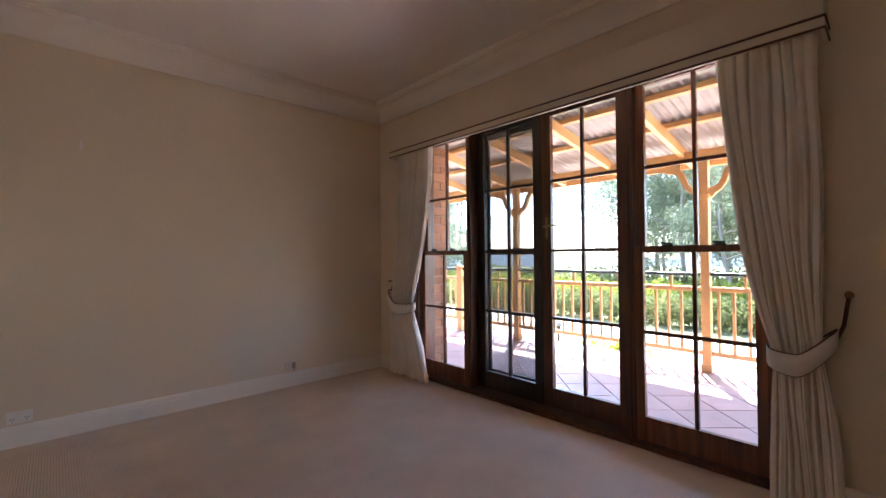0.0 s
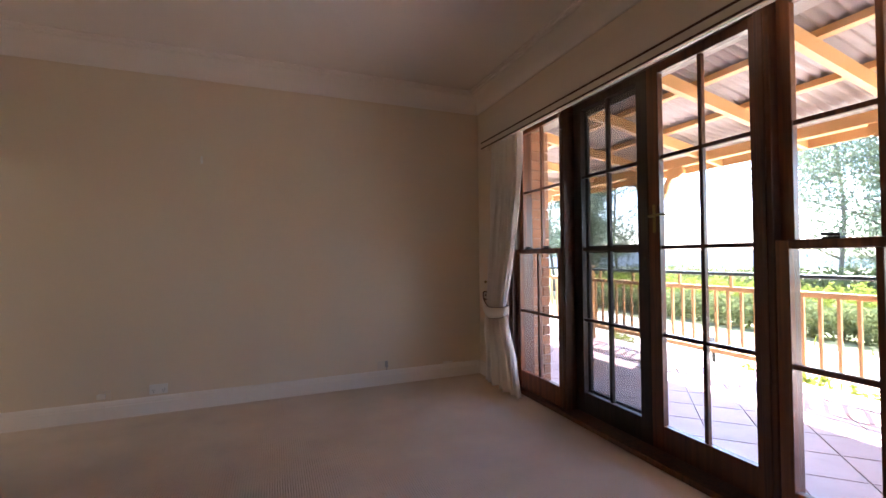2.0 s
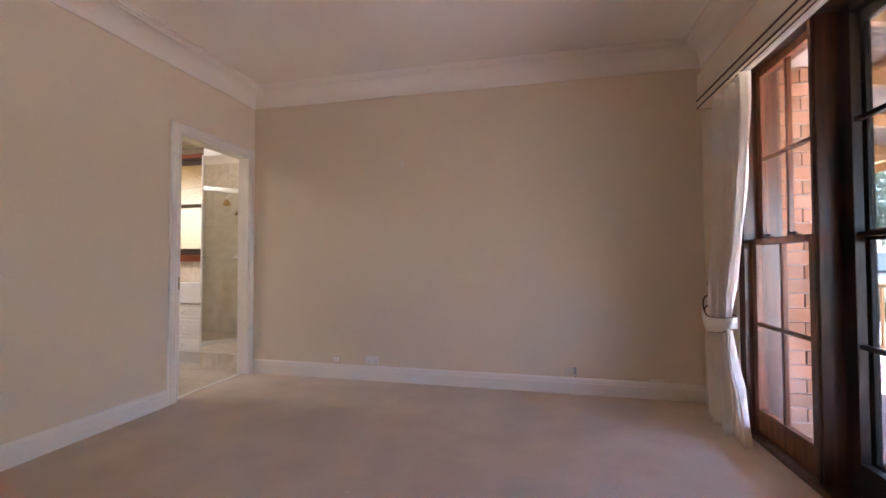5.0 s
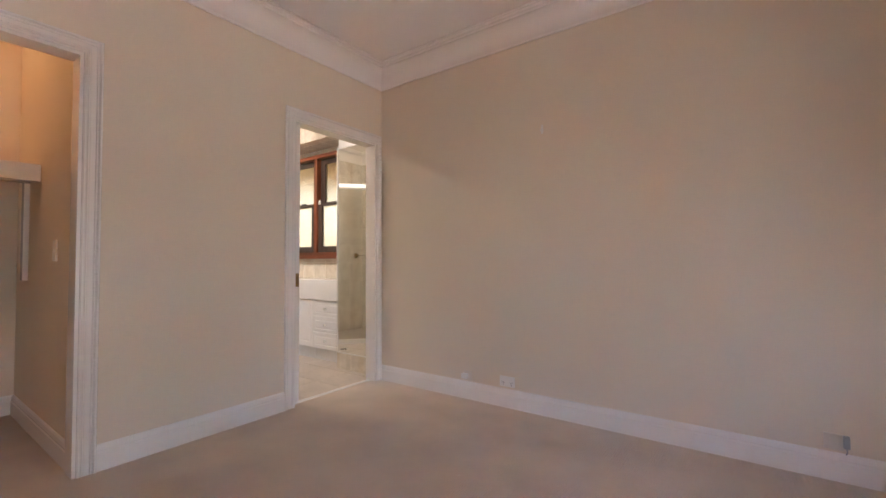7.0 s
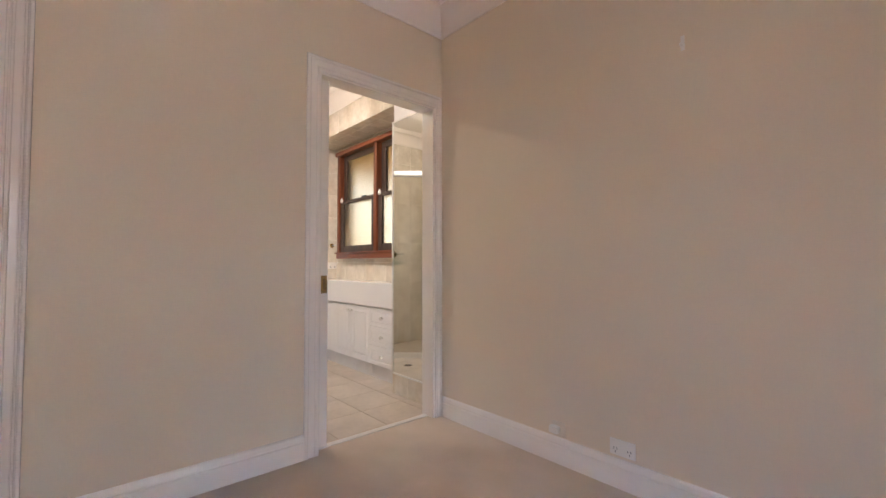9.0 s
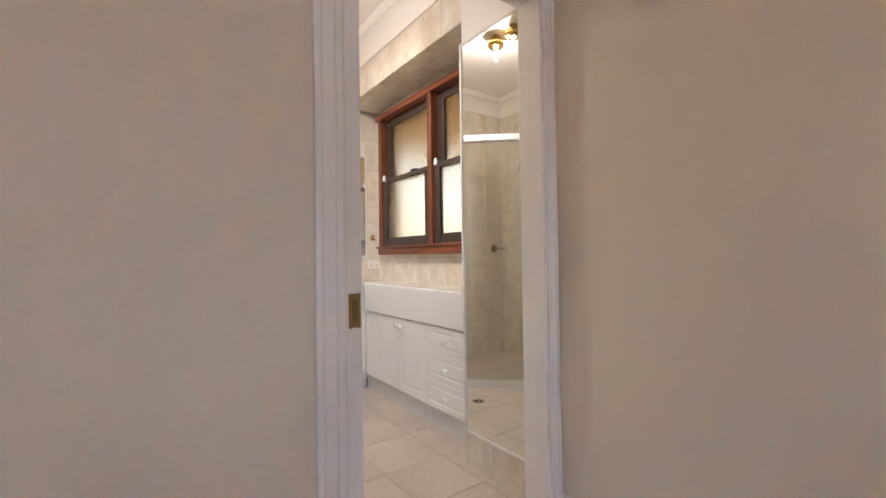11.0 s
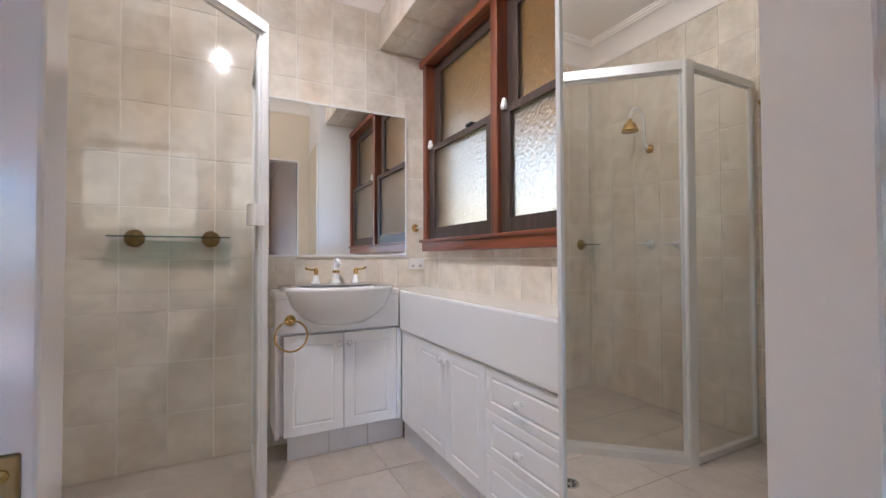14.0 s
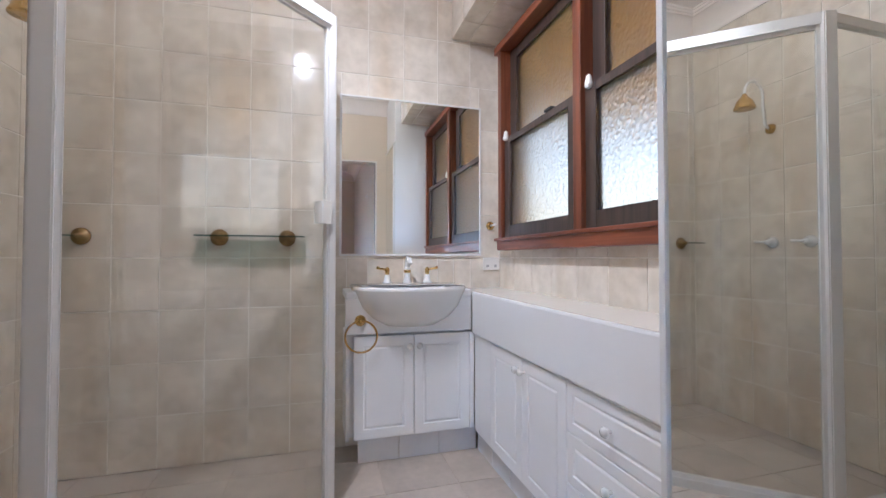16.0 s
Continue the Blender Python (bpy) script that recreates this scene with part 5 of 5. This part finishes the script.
newel = thing("newel_post", (VX, 6.25, VZ), "short ochre newel post in the balustrade", "post")
part("shaft", block(VX - 0.055, 6.195, VZ, VX + 0.055, 6.305, 0.96, 0.006), OCHRE, newel)
part("cap", block(VX - 0.068, 6.182, 0.96, VX + 0.068, 6.318, 0.985, 0.006), OCHRE, newel)

# ---- garden ----
rnd = random.Random(11)


def land(x, y):
    fall = max(0.0, x - 9.5)
    return -0.42 - 0.055 * fall - 0.0006 * fall * fall


bm = bmesh.new()
xs = [-3000, -600, -120, -40, -15, 0, 4, 5, 6, 7, 8, 9, 10, 12, 14, 17, 20, 25, 32, 45, 70, 110, 160]
ys = [-3000, -600, -150, -60, -30, -15, -8, -4, 0, 2, 4, 6, 8, 10, 13, 17, 22, 30, 45, 70, 120, 250, 600, 3000]
vs = [[bm.verts.new((x, y, land(min(x, 160), y) + (0.04 * noise.noise(Vector((x, y, 0))) if 4.4 < x < 60 else 0))) for y in ys] for x in xs + [700, 3000]]
for i in range(len(vs) - 1):
    for j in range(len(ys) - 1):
        bm.faces.new((vs[i][j], vs[i + 1][j], vs[i + 1][j + 1], vs[i][j + 1]))
part("ground", bm, SOIL, label="dry garden ground falling away to the valley", kind="structure", smooth=True)
bm = grid_cloth(40, 8, lambda a, b: (5.1 + 2.9 * b + 0.2 * math.sin(a * 9), -12 + 34 * a, -0.36 + 0.012 * math.sin(a * 40 + b * 7)))
part("drive", bm, PATHM, label="pale gravel drive beside the verandah", kind="structure")


def cloud_mesh(name, lumps, leaf, rng, material):
    """Many small leaves spread through uneven lumps."""
    verts, faces = [], []
    for (cx, cy, cz), size, count in lumps:
        seedv = Vector((cx, cy, cz))
        for _ in range(count):
            while True:
                p = Vector((rng.uniform(-1, 1), rng.uniform(-1, 1), rng.uniform(-1, 1)))
                if 0.15 < p.length < 0.95 + 0.35 * noise.noise(p * 2.2 + seedv):
                    break
            o = Vector((cx + p.x * size[0], cy + p.y * size[1], cz + p.z * size[2]))
            d = Vector((rng.uniform(-1, 1), rng.uniform(-1, 1), rng.uniform(-1.3, 0.4))).normalized()
            s = d.cross(Vector((rng.uniform(-1, 1), rng.uniform(-1, 1), rng.uniform(-1, 1)))).normalized()
            k = leaf * rng.uniform(0.6, 1.4)
            n = len(verts)
            verts += [o - d * k, o + s * k * 0.33, o + d * k, o - s * k * 0.33]
            faces.append((n, n + 1, n + 2, n + 3))
    me = bpy.data.meshes.new(name)
    me.from_pydata([tuple(v) for v in verts], [], faces)
    me.materials.append(material)
    return me


def gum_tree(place, height, seed, label, leaf=0.11, density=1.0):
    rng = random.Random(seed)
    t = thing("gum_tree", place, label, "tree", group="gum trees behind the garden")
    base = Vector(place)
    bm = bmesh.new()
    lean = Vector((rng.uniform(-0.06, 0.06), rng.uniform(-0.06, 0.06), 0))
    trunk = [base + lean * height * (k / 8) ** 1.3 + Vector((0.12 * math.sin(k * 1.3 + seed), 0.12 * math.cos(k * 1.1 + seed), height * 0.9 * k / 8)) for k in range(9)]
    tube(bm, trunk, [0.0075 * height * (1 - 0.85 * k / 8) + 0.015 for k in range(9)], 9)
    lumps = []
    limbs = bmesh.new()
    for k in range(15):
        f = rng.uniform(0.22, 0.95)
        i = min(7, int(f * 8))
        start = trunk[i].lerp(trunk[i + 1], f * 8 - i)
        ang = k * 2.4 + rng.uniform(-0.4, 0.4)
        reach = height * rng.uniform(0.16, 0.34) * (1.15 - 0.6 * f)
        rise = reach * rng.uniform(0.3, 1.0)
        mid = start + Vector((math.cos(ang) * reach * 0.5, math.sin(ang) * reach * 0.5, rise * 0.3))
        end = start + Vector((math.cos(ang) * reach, math.sin(ang) * reach, rise))
        tube(limbs, [start, mid, end], [0.0045 * height, 0.003 * height, 0.0012 * height], 6)
        for q, c in ((mid, 90), (end, 170), (end + Vector((rng.uniform(-1, 1), rng.uniform(-1, 1), rng.uniform(-0.6, 0.9))) * reach * 0.4, 130), (start.lerp(end, 0.75) + Vector((rng.uniform(-1, 1), rng.uniform(-1, 1), rng.uniform(-0.8, 0.4))) * reach * 0.35, 110)):
            r = reach * rng.uniform(0.30, 0.62)
            lumps.append(((q - base).to_tuple(), (r * 1.2, r * 1.2, r * 0.75), int(c * density)))
    trunk_ob = part("trunk", bm, BARK, t, smooth=True)
    part("limbs", limbs, BARK, trunk_ob, smooth=True)
    crown = new("crown", cloud_mesh("crown", lumps, leaf, rng, LEAF))
    crown.parent = t
    return t


TALL, THIN, LOW = "tall grey-green gum tree with open crown", "slender gum tree with sparse foliage", "young gum tree with foliage down to the shrubs"
for x, y, h, seed, lab in ((15.0, 6.3, 8.5, 3, TALL), (17.5, 9.4, 9.0, 5, THIN), (21.0, 3.6, 11.0, 14, TALL), (14.0, 1.6, 7.5, 21, TALL), (17.0, 4.6, 7.0, 24, THIN), (15.5, 17.4, 8.5, 27, TALL), (12.5, 18.5, 8.0, 33, TALL), (9.5, 18.0, 7.0, 41, THIN), (19.0, -3.0, 9.0, 44, TALL), (7.5, 24.0, 9.0, 52, TALL), (24.0, 10.5, 7.0, 58, THIN), (16.5, 7.9, 7.0, 63, THIN), (20.0, 8.6, 9.5, 67, TALL), (13.2, 4.7, 6.2, 71, THIN), (19.0, 6.0, 9.0, 75, TALL), (11.0, 15.2, 4.6, 81, LOW), (13.5, 16.6, 5.0, 85, LOW), (9.0, 16.8, 4.4, 89, LOW)):
    gum_tree((x, y, land(x, y) - 0.05), h, seed, lab, leaf=0.06, density=1.9)


def hedge(x, y0, y1, w, h, material, leaf, label, seed, dense=900):
    rng = random.Random(seed)
    z = land(x, y0)
    lumps = []
    n = int((y1 - y0) / 0.5)
    for k in range(n):
        lumps.append(((x + rng.uniform(-0.1, 0.1), y0 + (k + 0.5) * 0.5, z + h * 0.5 + rng.uniform(-0.05, 0.05)), (w * 0.62, 0.40, h * 0.6), int(dense)))
    ob = new("hedge", cloud_mesh("hedge", lumps, leaf, rng, material))
    return tagged(ob, label, "hedge", "garden hedges")


hedge(9.2, -6, 13, 0.75, 0.62, HEDGE_LEAF, 0.05, "clipped low green hedge beside the drive", 2, 1100)
hedge(11.3, -7, 15, 1.3, 0.95, LIME_LEAF, 0.06, "bright lime-green shrubs behind the clipped hedge", 6)
hedge(14.2, -9, 18, 1.6, 1.3, HEDGE_LEAF, 0.08, "loose dark green shrubs behind the garden", 7)
hedge(8.6, 14, 24, 0.8, 0.7, HEDGE_LEAF, 0.05, "clipped green hedge beside the drive", 12)
rng = random.Random(19)
shrubs = [((-8.0 + 0.8 * k, 9.6 + rng.uniform(-0.2, 0.2), 0.55 + rng.uniform(-0.1, 0.25)), (0.65, 0.7, 1.05), 420) for k in range(14)]
tagged(new("hedge", cloud_mesh("hedge", shrubs, 0.07, rng, HEDGE_LEAF)), "green shrubs outside the bathroom window", "hedge", "garden hedges")
verts, faces, rng = [], [], random.Random(77)
for _ in range(5200):
    x, y = rng.uniform(8.0, 26.0), rng.uniform(-10, 26)
    z = land(x, y)
    a, hgt = rng.uniform(0, math.tau), rng.uniform(0.06, 0.22)
    n = len(verts)
    verts += [(x - 0.012 * math.cos(a), y - 0.012 * math.sin(a), z), (x + 0.012 * math.cos(a), y + 0.012 * math.sin(a), z), (x + rng.uniform(-0.06, 0.06), y + rng.uniform(-0.06, 0.06), z + hgt)]
    faces.append((n, n + 1, n + 2))
me = bpy.data.meshes.new("grass")
me.from_pydata(verts, [], faces)
me.materials.append(LIME_LEAF)
tagged(new("grass", me), "sparse dry grass blades", "grass", kind="stuff")
rng = random.Random(5)
for k, (x, y) in enumerate(((4.75, 4.3), (4.8, 3.9), (4.7, 3.4), (4.85, 2.3), (4.8, 6.4))):
    ob = new("garden_plant", cloud_mesh("garden_plant", [((x, y, -0.22), (0.22, 0.26, 0.2), 260)], 0.05, rng, LIME_LEAF))
    tagged(ob, "small bright green plant at the foot of the verandah", "plant", "verandah bed plants")
gl = thing("garden_light", (4.62, 4.75, -0.42), "small black garden bollard light", "garden light")
part("stem", tube(bmesh.new(), [(4.62, 4.75, -0.44), (4.62, 4.75, 0.04)], 0.02, 10), BLACK, gl)
part("hood", lathe(bmesh.new(), [(0.05, 0.04), (0.05, 0.06), (0.035, 0.07), (0.035, 0.13), (0.075, 0.135), (0.03, 0.18), (0.005, 0.19)], (4.62, 4.75, 0), "z", 16), BLACK, gl)
bm = bmesh.new()
rows = []
for k in range(121):
    a = radians(-70 + k * 1.5)
    top = -8 + 30 * (0.5 + noise.noise(Vector((k * 0.09, 3.1, 0)))) + 6 * noise.noise(Vector((k * 0.4, 0.3, 0)))
    rows.append([bm.verts.new((900 * math.cos(a), 900 * math.sin(a), z)) for z in (-160, top)] + [bm.verts.new((1300 * math.cos(a), 1300 * math.sin(a), -160))])
for r0, r1 in zip(rows, rows[1:]):
    bm.faces.new((r0[0], r1[0], r1[1], r0[1]))
    bm.faces.new((r0[1], r1[1], r1[2], r0[2]))
bmesh.ops.recalc_face_normals(bm, faces=bm.faces)
part("backdrop", bm, HAZE_GLOW_HILL, label="forested hills, their blue haze put in as a faint glow", kind="structure", smooth=True)

# eaves and garden wall outside the bathroom window
part("eaves", block(-5.5, YB + 0.13, 2.27, 1.93, 7.5, 2.33), OCHRE, label="stained timber eaves lining", kind="structure")
part("outer_wall", block(-4.6, YN + 0.13, -0.12, XF - 0.12, YB + 0.13, ZC), MORTAR, kind="structure", label="outer brick wall")

# ---- laid pieces ----
lay("brick", brick_skin, BRICK, (2.032, 4.559, 0), (1, 0, 0), (0, 0, 1), (0.0, 0.196, -0.10, 2.25), (0.24, 0.086), gap=0.007, thick=0.012, bevel=0.003, stagger=0.5)
SIZE = (0.2, 0.254)
lay("tile", bath_far, TILE, (XF - 0.003, 0, 0), (0, 1, 0), (0, 0, 1), (YL, YB, 0.0, ZC - 0.14), SIZE, (0.114, 0.0), gap=0.005,
    holes=((4.60, 5.21, 0.0, 0.84), (5.21, YB, 0.0, 0.83), (4.57, 5.37, 1.04, 1.90), (5.206, YB, ZS, ZC)))
lay("tile", bath_shower, TILE, (0, YL - 0.003, 0), (-1, 0, 0), (0, 0, 1), (2.20, 4.36, 0.0, ZC - 0.14), SIZE, (0.16, 0.0), gap=0.005)
lay("tile", bath_window_wall, TILE, (0, YB + 0.003, 0), (1, 0, 0), (0, 0, 1), (XF, -2.712, 0.83, ZS), SIZE, (0.04, 0.0), gap=0.005, holes=((WX0, WX1, WZ0, WZ1),))
lay("tile", soffit, TILE, (0, 5.203, 0), (1, 0, 0), (0, 0, 1), (XF, XD, ZS, ZC - 0.005), SIZE, (0.04, 0.016), gap=0.005)
lay("tile", soffit, TILE, (0, 0, ZS + 0.003), (1, 0, 0), (0, -1, 0), (XF, XD, -YB, -5.2), SIZE, (0.04, 0.03), gap=0.005)
lay("floor_tile", bath_floor, FLOOR_TILE, (0, 0, -0.003), (1, 0, 0), (0, 1, 0), (XF, XD, YL, YB), (0.333, 0.333), (-4.173, 5.07), gap=0.004, thick=0.003)


def clip(poly, axis, limit, keep_less):
    """Cuts a flat polygon at one straight limit."""
    out = []
    for a, b in zip(poly, poly[1:] + poly[:1]):
        ia, ib = (a[axis] <= limit) == keep_less, (b[axis] <= limit) == keep_less
        if ia:
            out.append(a)
        if ia != ib:
            k = (limit - a[axis]) / (b[axis] - a[axis])
            out.append((a[0] + (b[0] - a[0]) * k, a[1] + (b[1] - a[1]) * k))
    return out


# verandah pavers, laid on the slant
side_len, g = 0.33, 0.004
for i in range(-2, 40):
    for j in range(-30, 26):
        cx, cy = (i - j) * side_len * 0.70711 + 2.3, (i + j) * side_len * 0.70711 + 0.5
        if not (2.0 < cx < 4.65 and 0.6 < cy < 7.8):
            continue
        r = (side_len - 2 * g) * 0.70711
        full = [(cx + r, cy), (cx, cy + r), (cx - r, cy), (cx, cy - r)]
        poly = clip(clip(full, 0, 2.204, False), 0, 4.41, True)
        if len(poly) < 3:
            continue
        key = ("paver", tuple((round(x - cx, 3), round(y - cy, 3)) for x, y in poly))
        if key not in PIECES:
            n = len(poly)
            me = bpy.data.meshes.new("paver")
            me.from_pydata([(x - cx, y - cy, 0) for x, y in poly] + [(x - cx, y - cy, 0.006) for x, y in poly] + [((x - cx) * 0.988, (y - cy) * 0.988, 0.008) for x, y in poly], [],
                           [(k, (k + 1) % n, n + (k + 1) % n, n + k) for k in range(n)] + [(n + k, n + (k + 1) % n, 2 * n + (k + 1) % n, 2 * n + k) for k in range(n)] + [tuple(range(2 * n, 3 * n))])
            me.materials.append(PAVER)
            PIECES[key] = me
        ob = new("paver", PIECES[key])
        ob.parent = verandah
        ob.location = (cx, cy, VZ - 0.008)
